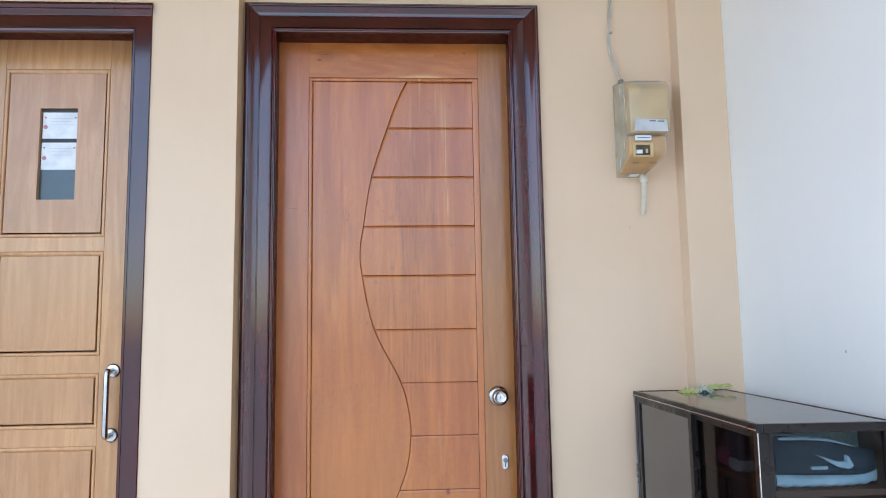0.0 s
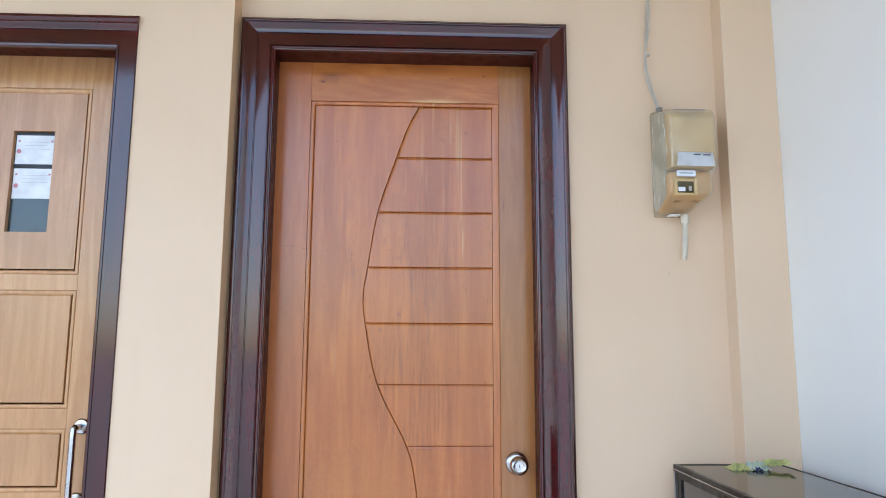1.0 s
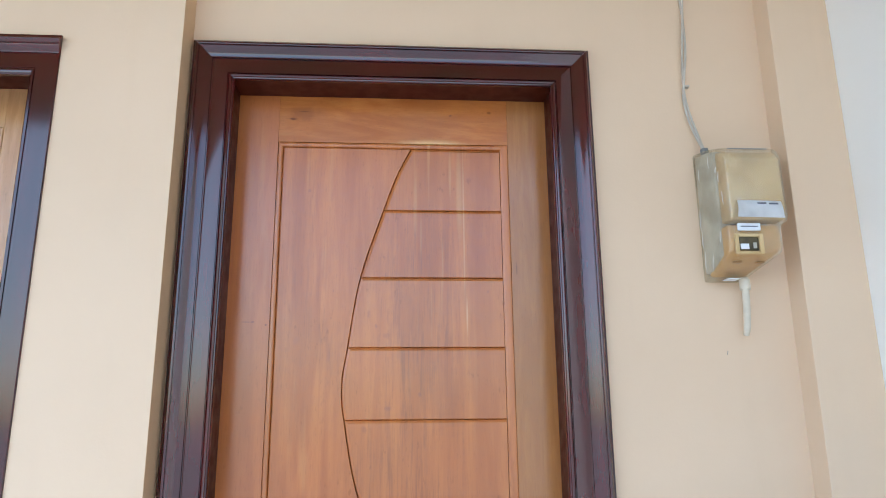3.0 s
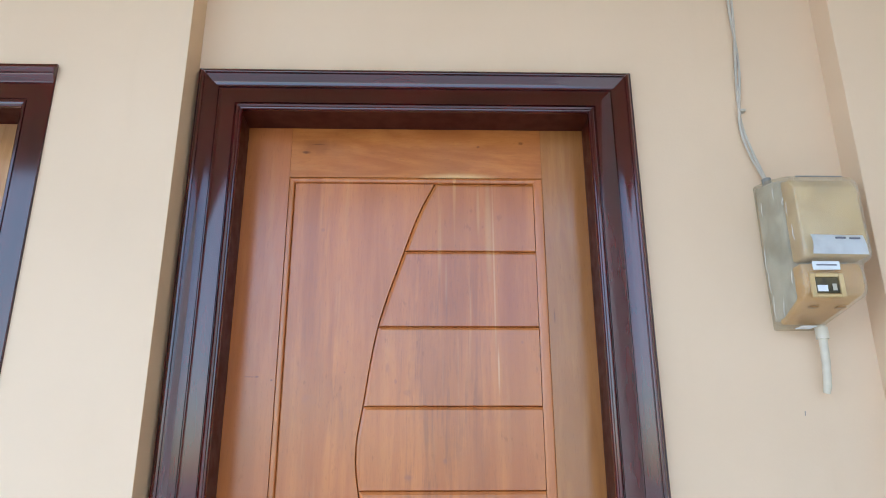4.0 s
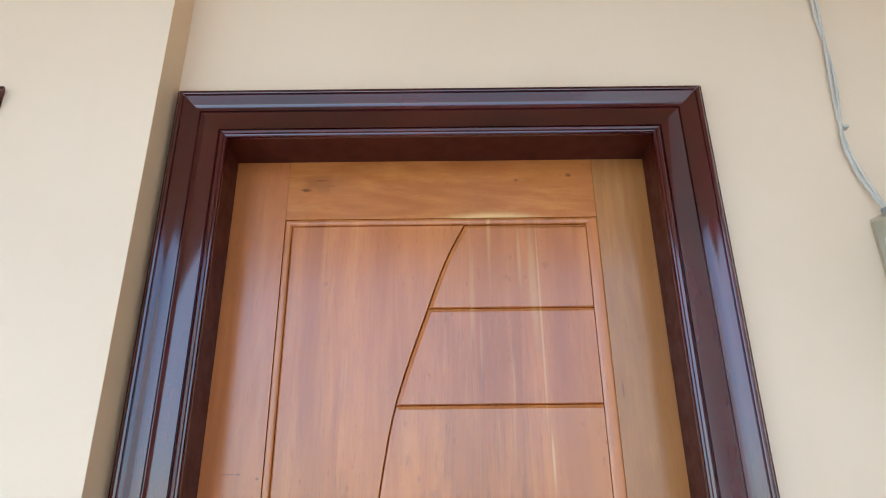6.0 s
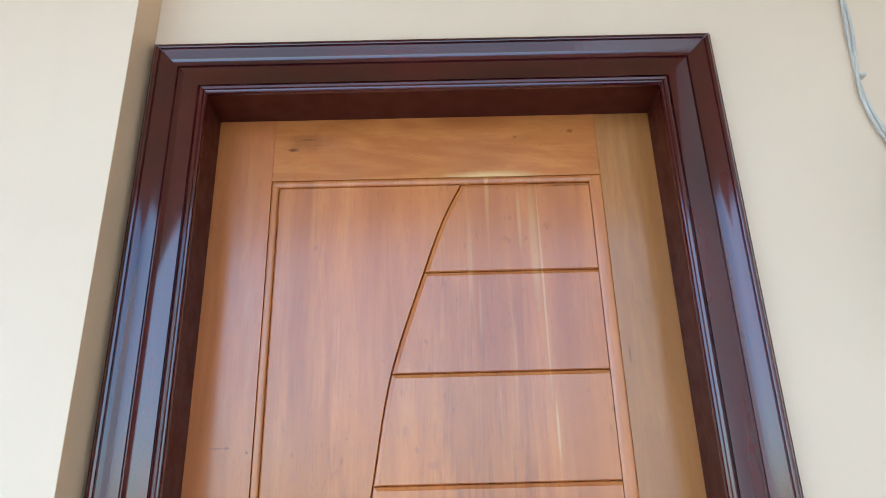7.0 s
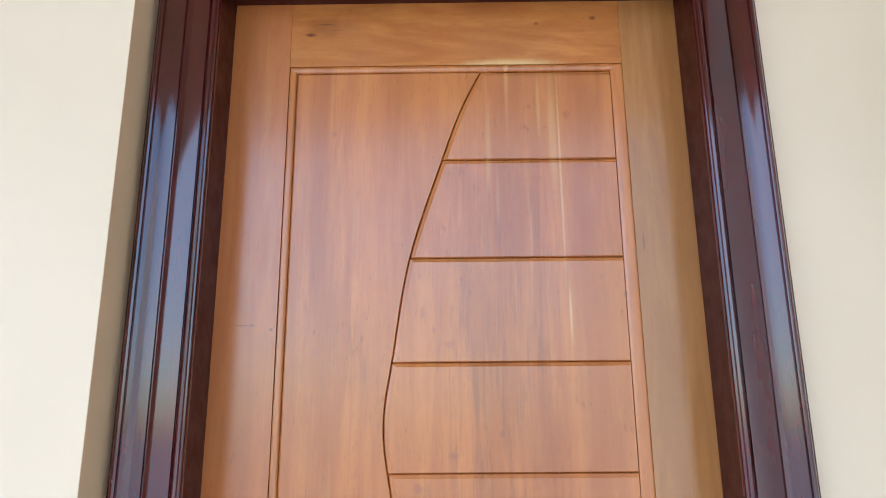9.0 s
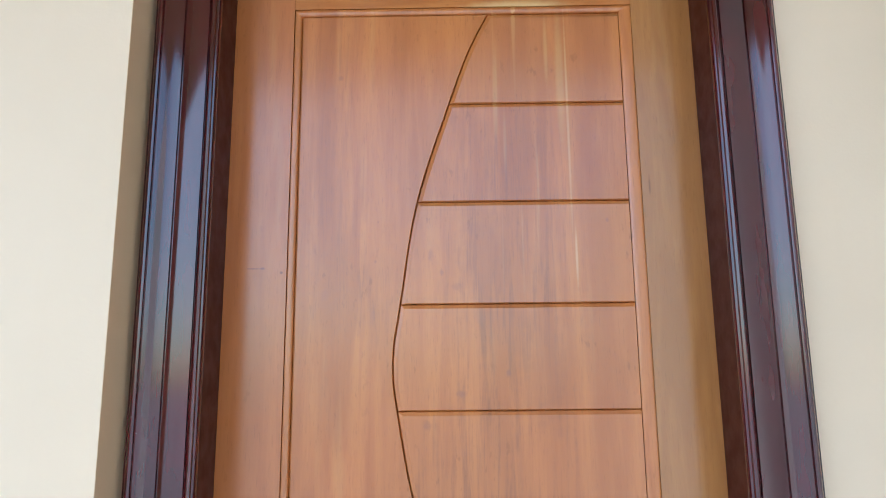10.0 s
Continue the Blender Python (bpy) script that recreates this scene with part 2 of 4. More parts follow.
RAIL = wood("top rail timber", (0.52, 0.180, 0.037), (0.36, 0.102, 0.020), (0.62, 0.29, 0.072), upright=False, wave=2.6, marks=(
    ((-0.235, 0.1, 2.192), 0.026, (0.5, 0, 1), (0.27, 0.085, 0.022), 0.7),
    ((-0.262, 0.1, 2.176), 0.008, (0.6, 0, 1.6), (0.12, 0.036, 0.013), 0.9),
    ((-0.205, 0.1, 2.186), 0.028, (0.5, 0, 0.8), (0.38, 0.13, 0.035), 0.35),
    ((-0.235, 0.1, 2.197), 0.005, (0.25, 0, 2.0), (0.18, 0.055, 0.018), 0.8),
    ((-0.215, 0.1, 2.185), 0.004, (0.25, 0, 2.0), (0.22, 0.07, 0.02), 0.5),
    ((0.251, 0.1, 2.204), 0.0065, (0.8, 0, 1.1), (0.17, 0.048, 0.012), 0.75),
    ((0.148, 0.1, 2.194), 0.0045, (0.8, 0, 1.2), (0.17, 0.055, 0.02), 0.7),
    ((0.098, 0.1, 2.111), 0.016, (0.13, 0, 1), (0.72, 0.45, 0.17), 0.75)))
OAK = wood("honey door timber", (0.64, 0.350, 0.146), (0.50, 0.240, 0.090), (0.68, 0.43, 0.20), wave=1.6)
OAK_PANEL = wood("honey door panel", (0.58, 0.310, 0.130), (0.43, 0.205, 0.080), (0.66, 0.39, 0.175), wave=1.6)
CHROME = plain("brushed chrome", (0.62, 0.61, 0.60), 0.20, 1.0)
DARK_HOLE = plain("dark slot", (0.02, 0.02, 0.02), 0.6)
ALU = plain("dark bronze aluminium", (0.014, 0.011, 0.010), 0.30, 0.0, None, 18.0, 0.02, 0.22)
ALU_EDGE = plain("bare aluminium edge", (0.62, 0.60, 0.58), 0.3, 0.9)
PAPER = plain("white paper", (0.88, 0.89, 0.90), 0.7)
INK = plain("grey ink", (0.14, 0.14, 0.17), 0.7)
FAINT = plain("faint print", (0.66, 0.66, 0.68), 0.7)
RED_INK = plain("red ink", (0.58, 0.26, 0.30), 0.7)
BLACK_TAPE = plain("black tape", (0.02, 0.02, 0.022), 0.45)
PVC = plain("off-white conduit", (0.68, 0.60, 0.46), 0.45)
WIRE = plain("grey-white cable sheath", (0.58, 0.52, 0.43), 0.5)
GREY = plain("grey gland", (0.22, 0.22, 0.21), 0.5)
METER = plain("amber meter housing", (0.60, 0.345, 0.095), 0.6, 0.0, (0.50, 0.265, 0.060), 16.0)
METER_TOP = plain("yellowed meter housing", (0.62, 0.45, 0.215), 0.6, 0.0, (0.50, 0.345, 0.14), 14.0)
METER_BACK = plain("grey meter back", (0.50, 0.47, 0.39), 0.6, 0.0, (0.38, 0.35, 0.27), 12.0)
RECESS_SHADE = plain("amber darkened as recess shade", (0.34, 0.175, 0.045), 0.6)
FOLD = plain("glossy film fold", (0.78, 0.76, 0.70), 0.15)
COVER = see_through("yellowed clear cover", (1.0, 0.985, 0.93), (0.74, 0.70, 0.58), 0.80, 0.16, 0.35, edge=0.25)
TINT = see_through("tinted cabinet glass", (0.70, 0.77, 0.80), (0.02, 0.03, 0.04), 0.97, 0.02, 0.0, 1.22, edge=0.5)
SMOKE = see_through("clear cabinet glass", (0.48, 0.47, 0.46), (0.02, 0.02, 0.02), 0.97, 0.02, 0.0, 1.25, edge=0.3)
FROST = see_through("grey frosted glass", (0.3, 0.3, 0.3), (0.036, 0.043, 0.049), 0.15, 0.04, edge=0.3)
TOP_GLASS = plain("dark glass top", (0.035, 0.030, 0.028), 0.06, 0.0, (0.045, 0.038, 0.034), 5.0, 0.0)
PANE = see_through("window pane", (0.55, 0.6, 0.62), (0.10, 0.13, 0.14), 0.6, 0.03)
SHOE = plain("navy shoe mesh", (0.020, 0.027, 0.045), 0.8, 0.0, (0.012, 0.016, 0.028), 90.0, 0.4)
SOLE = plain("white foam sole", (0.66, 0.70, 0.74), 0.6, 0.0, (0.55, 0.59, 0.63), 60.0, 0.3)
RATTAN = plain("pale woven strip", (0.62, 0.58, 0.48), 0.6)
SLOT = plain("dark olive window", (0.10, 0.075, 0.03), 0.2, 0.0, (0.03, 0.025, 0.012), 60.0)
BROWN = plain("brown cabinet board", (0.17, 0.058, 0.024), 0.5)
FOIL = plain("yellow-green packet film", (0.88, 0.86, 0.40), 0.25, 0.0, (0.66, 0.74, 0.26), 30.0)
FOIL_PALE = plain("pale blue packet film", (0.72, 0.84, 0.72), 0.25, 0.0, (0.90, 0.92, 0.70), 50.0)
FOIL_BLUE = plain("dark blue packet print", (0.03, 0.07, 0.25), 0.3)
FLOOR = plain("floor tile", (0.50, 0.475, 0.44), 0.85, 0.0, (0.43, 0.405, 0.37), 3.0, 0.05, 0.15)
CONCRETE = plain("light concrete", (0.48, 0.465, 0.44), 0.85, 0.0, (0.40, 0.385, 0.36), 0.8, 0.3, 0.15)
PINK = plain("pink cloth", (0.38, 0.06, 0.14), 0.8)
CHIP = plain("paint chip", (0.36, 0.31, 0.27), 0.8)


# ---- mesh helpers ----
def empty(name):
    return new(name)


def part(name, bm, material, parent=None, label="", smooth=False):
    bmesh.ops.recalc_face_normals(bm, faces=bm.faces[:])
    me = bpy.data.meshes.new(name)
    bm.to_mesh(me)
    bm.free()
    me.materials.append(material)
    if smooth:
        me.polygons.foreach_set("use_smooth", [True] * len(me.polygons))
        me.set_sharp_from_angle(angle=radians(38))
    ob = new(name, me)
    if parent is not None:
        ob.parent = parent
    if label:
        ob["label"] = label
    return ob


def box(bm, x0, x1, y0, y1, z0, z1, bevel=0.0, segments=1):
    made = bmesh.ops.create_cube(bm, size=1.0)["verts"]
    for v in made:
        v.co = Vector((x0 + (v.co.x + 0.5) * (x1 - x0), y0 + (v.co.y + 0.5) * (y1 - y0), z0 + (v.co.z + 0.5) * (z1 - z0)))
    if bevel:
        edges = list({e for v in made for e in v.link_edges})
        bmesh.ops.bevel(bm, geom=edges, offset=bevel, segments=segments, affect="EDGES", profile=0.5)
    return bm


def boxed(*spans, bevel=0.0, segments=1):
    return box(bmesh.new(), *spans, bevel=bevel, segments=segments)


def inset(poly, reach):
    """The polygon (x, z, anticlockwise) with each side moved inwards by its own reach, mitred."""
    out = []
    n = len(poly)
    for i in range(n):
        a, b, c = Vector(poly[i - 1]), Vector(poly[i]), Vector(poly[(i + 1) % n])
        e, f = (b - a).normalized(), (c - b).normalized()
        m, k = Vector((-e.y, e.x)), Vector((-f.y, f.x))
        p, q = reach(a, b), reach(b, c)
        det = m.x * k.y - m.y * k.x
        if abs(det) < 0.2:
            s = (m + k).normalized() * (p + q) / 2
        else:
            s = Vector(((p * k.y - q * m.y) / det, (q * m.x - p * k.x) / det))
        out.append(tuple(b + s))
    return out


def carved(poly, front, back, cut, deep, strip=False):
    """A board of the outline poly whose front edge is chamfered by cut, deep into the board: its half of a V groove.
    strip: the outline runs up one side and down the other in pairs of points at equal heights."""
    area = sum(poly[i - 1][0] * p[1] - p[0] * poly[i - 1][1] for i, p in enumerate(poly))
    if area < 0:
        poly = poly[::-1]
    if not callable(cut):
        width = cut

        def cut(a, b):
            return width
    rings = [(poly, back), (poly, front + deep), (inset(poly, lambda a, b: 0.25 * cut(a, b)), front + deep * 0.38), (inset(poly, lambda a, b: 0.90 * cut(a, b)), front + deep * 0.08), (inset(poly, cut), front)]
    bm = bmesh.new()
    loops = [[bm.verts.new((x, y, z)) for x, z in ring] for ring, y in rings]
    n = len(poly)
    for a, b in zip(loops, loops[1:]):
        for i in range(n):
            bm.faces.new((a[i], a[(i + 1) % n], b[(i + 1) % n], b[i]))
    for cap in (loops[0], loops[-1]):
        if strip:
            for i in range(n // 2 - 1):
                bm.faces.new((cap[i], cap[i + 1], cap[n - 2 - i], cap[n - 1 - i]))
        else:
            bm.faces.new(cap)
    return bm


def rect(x0, x1, z0, z1):
    return [(x0, z0), (x1, z0), (x1, z1), (x0, z1)]


def swept(profile, place_a, place_b):
    """A bar of the closed cross-section profile between two mitred ends."""
    bm = bmesh.new()
    a = [bm.verts.new(place_a(u, y)) for u, y in profile]
    b = [bm.verts.new(place_b(u, y)) for u, y in profile]
    n = len(profile)
    for i in range(n):
        bm.faces.new((a[i], a[(i + 1) % n], b[(i + 1) % n], b[i]))
    bm.faces.new(a)
    bm.faces.new(b)
    return bm


def tube(bm, path, radius, sides=10, caps=True):
    path = [Vector(p) for p in path]
    rings = []
    for i, p in enumerate(path):
        d = (path[min(i + 1, len(path) - 1)] - path[max(i - 1, 0)]).normalized()
        u = d.cross(Vector((0.13, 1, 0.21))).normalized()
        w = d.cross(u)
        r = radius[i] if isinstance(radius, (list, tuple)) else radius
        rings.append([bm.verts.new(p + r * (math.cos(k * math.tau / sides) * u + math.sin(k * math.tau / sides) * w)) for k in range(sides)])
    for a, b in zip(rings, rings[1:]):
        for k in range(sides):
            bm.faces.new((a[k], a[(k + 1) % sides], b[(k + 1) % sides], b[k]))
    if caps:
        bm.faces.new(rings[0])
        bm.faces.new(rings[-1])
    return bm


def turned(profile, centre, sides=32):
    """A body turned about the y axis: profile of (radius, y)."""
    bm = bmesh.new()
    rings = [[bm.verts.new((centre[0] + r * math.cos(k * math.tau / sides), y, centre[1] + r * math.sin(k * math.tau / sides))) for k in range(sides)] for r, y in profile]
    for a, b in zip(rings, rings[1:]):
        for k in range(sides):
            bm.faces.new((a[k], a[(k + 1) % sides], b[(k + 1) % sides], b[k]))
    bm.faces.new(rings[0])
    bm.faces.new(rings[-1])
    return bm


def smooth_line(points, steps):
    """Points along a soft curve through the given ones."""
    out = []
    P = [Vector(p) for p in points]
    for i in range(len(P) - 1):
        a, b, c, d = P[max(i - 1, 0)], P[i], P[i + 1], P[min(i + 2, len(P) - 1)]
        for k in range(steps):
            t = k / steps
            out.append(0.5 * ((2 * b) + (c - a) * t + (2 * a - 5 * b + 4 * c - d) * t * t + (3 * b - a - 3 * c + d) * t ** 3))
    out.append(P[-1])
    return out


def structure(ob, label, category):
    return tagged(ob, label, category, kind="structure")


# ---- the large structure ----
WALL, PIER, COLUMN, EAST = 0.012, -0.071, -0.054, 1.127
ROOF = 3.05
bm = bmesh.new()
box(bm, -0.505, -0.45, WALL, 0.25, 0, ROOF)
box(bm, -0.45, 0.45, WALL, 0.25, 2.29, ROOF)
box(bm, 0.45, 0.966, WALL, 0.25, 0, ROOF)
wall_north = structure(part("wall_north", bm, CREAM), "cream painted plaster wall round the carved door", "wall")
bm = bmesh.new()
LX0, LX1, LTOP = -1.455, -0.815, 2.275
box(bm, -3.2, LX0, PIER, 0.25, 0, ROOF)
box(bm, LX0, LX1, PIER, 0.25, LTOP, ROOF)
box(bm, LX1, -0.505, PIER, 0.25, 0, ROOF, )
wall_pier = structure(part("wall_west_pier", bm, CREAM), "cream painted wall standing proud beside the door", "wall")
# thin sheet over the return, darker and yellower than the cream wall
structure(part("wall_return", boxed(-0.5049, -0.5043, PIER + 0.0003, WALL - 0.0005, 0, ROOF), RETURN_TAN), "darker tan return of the wall beside the door", "wall")
structure(part("wall_column", boxed(0.966, EAST, COLUMN, 0.25, 0, ROOF, bevel=0.0015), CREAM), "shallow cream painted column in the corner", "column")
wall_east = structure(part("wall_east", boxed(EAST, EAST + 0.15, -4.2, 0.25, 0, ROOF), WHITE), "plain white painted side wall", "wall")
structure(part("wall_inside", boxed(-3.2, EAST + 0.15, 1.6, 1.7, 0, ROOF), CREAM), "plain wall of the room behind the doors", "wall")
structure(part("wall_room_west", boxed(-3.2, -3.05, 0.2505, 1.5995, 0, ROOF), CREAM), "plain side wall of the room behind the doors", "wall")
structure(part("wall_room_east", boxed(EAST, EAST + 0.15, 0.2505, 1.5995, 0, ROOF), CREAM), "plain side wall of the room behind the doors", "wall")
# out of view: depth and brown tone chosen to dim upper wall and reflections
structure(part("ceiling", boxed(-3.2, EAST + 0.15, -2.35, 1.7, ROOF, ROOF + 0.15), CEILING), "unseen brown porch ceiling that shapes the daylight", "ceiling")
structure(part("floor", boxed(-3.2, EAST, -2.6, 1.7, -0.12, 0), FLOOR), "pale tiled porch floor", "floor")
structure(part("ground", boxed(-400, 400, -800, 400, -0.4, -0.15), CONCRETE), "light concrete yard reaching far away", "ground")
bm = bmesh.new()
box(bm, -0.0016, 0.0016, -0.0012, 0.0005, -0.0035, 0.0035, bevel=0.0004)
chip = part("paint_chip", bm, CHIP, wall_east)
chip.matrix_basis = pose(EAST - 0.0004, -0.595, 1.155, 0, 0, 90)
chip2 = part("paint_chip", boxed(-0.0007, 0.0007, -0.0010, 0.0005, -0.0045, 0.0045, bevel=0.0003), CHIP, wall_north)
chip2.matrix_basis = pose(0.795, WALL - 0.0002, 1.56, 0, 8, 0)

# ---- carved door ----
door = structure(empty("door_1"), "closed carved wooden door in a dark mahogany frame", "door")
C_TOP, C_HALF = 2.338, 0.5
PROFILE = [(0.0, 0.0118), (0.0, 0.000), (0.001, -0.0015), (0.0068, -0.0025), (0.0076, -0.0100), (0.0092, -0.0150), (0.0122, -0.0178), (0.0155, -0.0180),
           (0.0180, -0.0170), (0.0184, -0.0138), (0.0202, -0.0138), (0.0208, -0.0148), (0.0265, -0.0128), (0.0310, -0.0104), (0.0345, -0.0086), (0.0390, -0.0074), (0.0500, -0.0068),
           (0.0505, -0.0034), (0.0524, -0.0034), (0.0529, -0.0052), (0.0545, -0.0058), (0.0895, -0.0058), (0.0900, -0.0025), (0.0913, -0.0025), (0.0920, -0.0065),
           (0.0940, -0.0100), (0.0975, -0.0115), (0.1010, -0.0100), (0.1022, -0.0070), (0.1045, -0.0066), (0.1068, -0.0040), (0.1072, 0.002), (0.1050, 0.006), (0.0995, 0.008), (0.0990, 0.0118)]
LINING = [(0.0986, 0.0121), (0.0986, 0.150), (0.052, 0.150), (0.052, 0.0121)]
part("casing_jamb", swept(PROFILE, lambda u, y: (-C_HALF + u, y, 0.0), lambda u, y: (-C_HALF + u, y, C_TOP - u)), LACQUER, door, "dark mahogany moulded jamb", True)
part("casing_jamb", swept(PROFILE, lambda u, y: (C_HALF - u, y, 0.0), lambda u, y: (C_HALF - u, y, C_TOP - u)), LACQUER, door, "dark mahogany moulded jamb", True)
part("casing_head", swept(PROFILE, lambda u, y: (-C_HALF + u, y, C_TOP - u), lambda u, y: (C_HALF - u, y, C_TOP - u)), LACQUER_HEAD, door, "dark mahogany moulded head", True)


for side in (-1, 1):
    worn = [(side * (C_HALF - u), y - 0.0004, C_TOP - u) for u, y in PROFILE[4:11]]
    part("worn_mitre", tube(bmesh.new(), worn, [0.0003, 0.0006, 0.0009, 0.0005, 0.0004, 0.0008, 0.0003], 6), WORN, door, "pale worn mitre")
part("jamb_lining", swept(LINING, lambda u, y: (-C_HALF + u, y, 0.0), lambda u, y: (-C_HALF + u, y, C_TOP - u)), SATIN, door, "dark red-brown reveal lining")
part("jamb_lining", swept(LINING, lambda u, y: (C_HALF - u, y, 0.0), lambda u, y: (C_HALF - u, y, C_TOP - u)), SATIN, door, "dark red-brown reveal lining")
part("head_lining", swept(LINING, lambda u, y: (-C_HALF + u, y, C_TOP - u), lambda u, y: (C_HALF - u, y, C_TOP - u)), SATIN, door, "dark red-brown reveal lining")
LEAF, BACK = 0.1015, 0.125
leaf = part("door_leaf", boxed(-0.401, 0.401, BACK, 0.145, 0.006, 2.2393), PANEL, door, "carved varnished door leaf")
part("stile", carved(rect(-0.4012, -0.2975, 0.006, 2.2393), LEAF, BACK - 0.001, 0.0003, 0.0004), STILE, leaf)
part("stile", carved(rect(0.2985, 0.4012, 0.006, 2.2393), LEAF, BACK - 0.001, 0.0003, 0.0004), TAN, leaf, "yellowish right stile")
part("top_rail", carved(rect(-0.2972, 0.2982, 2.1125, 2.2393), LEAF, BACK - 0.001, 0.0003, 0.0004), RAIL, leaf, "orange top rail with knots")
part("bottom_rail", carved(rect(-0.2972, 0.2982, 0.006, 0.115), LEAF, BACK - 0.001, 0.0003, 0.0004), RAIL, leaf)
# rim moulding between frame and field, mitred
X0, X1, Z0, Z1 = -0.2972, 0.2982, 0.1152, 2.1123
RIM = [(0.0003, BACK), (0.0003, LEAF + 0.0026), (0.0013, LEAF + 0.0009), (0.0034, LEAF + 0.0003), (0.0060, LEAF + 0.0002), (0.0095, LEAF + 0.0010), (0.0115, LEAF + 0.0028), (0.0129, LEAF + 0.0062), (0.0129, BACK)]
WIDE = [(u if u < 0.005 else u + 0.0078 if u < 0.012 else u + 0.0084, y if y == BACK else LEAF + 0.0002 + 0.28 * (y - LEAF - 0.0002)) for u, y in RIM]
part("rim_moulding", swept(RIM, lambda u, y: (X0 + u, y, Z0 + u), lambda u, y: (X0 + u, y, Z1 - u)), PANEL, leaf, smooth=True)
part("rim_moulding", swept(WIDE, lambda u, y: (X1 - u, y, Z0 + u * 0.6), lambda u, y: (X1 - u, y, Z1 - u * 0.6)), PANEL, leaf, smooth=True)
part("rim_moulding", swept(RIM, lambda u, y: (X0 + u, y, Z1 - u), lambda u, y: (X1 - u * 1.6, y, Z1 - u)), PANEL, leaf, smooth=True)
part("rim_moulding", swept(RIM, lambda u, y: (X0 + u, y, Z0 + u), lambda u, y: (X1 - u * 1.6, y, Z0 + u)), RAIL, leaf, smooth=True)
# field: one plain board with an S-shaped edge, and boards beside it
FX0, FX1, FZ0, FZ1 = -0.2836, 0.2765, 0.1290, 2.0985
bend = [(0.0460, 2.0985), (0.0110, 2.028), (-0.0240, 1.931), (-0.0795, 1.756), (-0.1075, 1.584), (-0.1195, 1.497), (-0.1125, 1.412), (-0.0730, 1.230), (0.0175, 1.048), (0.0445, 0.940),
        (0.0485, 0.874), (0.0385, 0.786), (0.0090, 0.697), (-0.0400, 0.600), (-0.0900, 0.490), (-0.1170, 0.385), (-0.1000, 0.270), (-0.0500, 0.170), (-0.0250, 0.129)]
curve = [(p.x, p.y) for p in smooth_line([(x - 0.001, z, 0) for x, z in bend], 7)]
def panel_cut(a, b):
    """Steep where it meets the S curve, softer along the rim."""
    return 0.0030 if max(a.x, b.x) < FX0 + 0.001 or abs(a.y - b.y) < 1e-5 else 0.0012


def board_cut(a, b):
    """A soft slope along the top and the S curve, a steep step below."""
    if min(a.x, b.x) > FX1 - 0.001:
        return 0.0014
    if abs(a.y - b.y) < 1e-5:
        return 0.0016 if b.x > a.x else 0.0072
    return 0.0078


part("curved_panel", carved([(FX0, z) for _, z in curve] + [(x - 0.0002, z) for x, z in curve[::-1]], LEAF + 0.0005, BACK - 0.001, panel_cut, 0.0058, True), PANEL, leaf)

cuts = [FZ1, 1.9310, 1.7560, 1.5830, 1.4120, 1.2280, 1.0485, 0.8730, 0.6980, 0.5200, 0.3450, FZ0]


def on_curve(z):
    for (xa, za), (xb, zb) in zip(curve, curve[1:]):
        if zb <= z <= za:
            return xa + (xb - xa) * (za - z) / (za - zb)
    return curve[-1][0]


for top, low in zip(cuts, cuts[1:]):
    top, low = top - 0.0001, low + 0.0001
    edge = [(on_curve(top), top)] + [(x, z) for x, z in curve if low + 0.004 < z < top - 0.004] + [(on_curve(low), low)]
    part("panel_board", carved([(x + 0.0002, z) for x, z in edge] + [(FX1, z) for _, z in edge[::-1]], LEAF + 0.0005, BACK - 0.001, board_cut, 0.0058, True), PANEL, leaf)

# knob and lock
KX, KZ = 0.344, 1.0
knob = part("door_knob", turned([(0.012, LEAF - 0.012), (0.012, LEAF - 0.030), (0.020, LEAF - 0.034), (0.0265, LEAF - 0.044), (0.0275, LEAF - 0.055), (0.024, LEAF - 0.063), (0.019, LEAF - 0.066), (0.017, LEAF - 0.064), (0.0125, LEAF - 0.063), (0.0115, LEAF - 0.0655), (0.001, LEAF - 0.066)], (KX, KZ)), CHROME, door, "round chrome door knob", True)
part("rose", turned([(0.034, LEAF), (0.034, LEAF - 0.003), (0.031, LEAF - 0.008), (0.022, LEAF - 0.0125), (0.010, LEAF - 0.0135)], (KX, KZ)), CHROME, knob, "round chrome back plate", True)
part("key_slot", boxed(KX - 0.001, KX + 0.001, LEAF - 0.0668, LEAF - 0.060, KZ - 0.004, KZ + 0.004), DARK_HOLE, knob)
EX, EZ = 0.3628, 0.7816
pill = [(EX + 0.0115 * math.cos(a), EZ + (0.0135 if math.sin(a) > 0 else -0.0135) + 0.0115 * math.sin(a)) for a in [math.tau * (k + 0.5) / 28 for k in range(28)]]
lock = part("lock_plate", carved(pill, LEAF - 0.006, LEAF + 0.002, 0.003, 0.003), CHROME, door, "oval chrome lock plate", True)
part("cylinder", turned([(0.0078, LEAF - 0.005), (0.0078, LEAF - 0.0085), (0.0068, LEAF - 0.0092), (0.001, LEAF - 0.0092)], (EX + 0.0005, EZ + 0.006)), GREY, lock, "steel lock cylinder", True)
part("key_slot", boxed(EX - 0.0012, EX + 0.0012, LEAF - 0.0075, LEAF - 0.004, EZ - 0.015, EZ - 0.001), DARK_HOLE, lock)

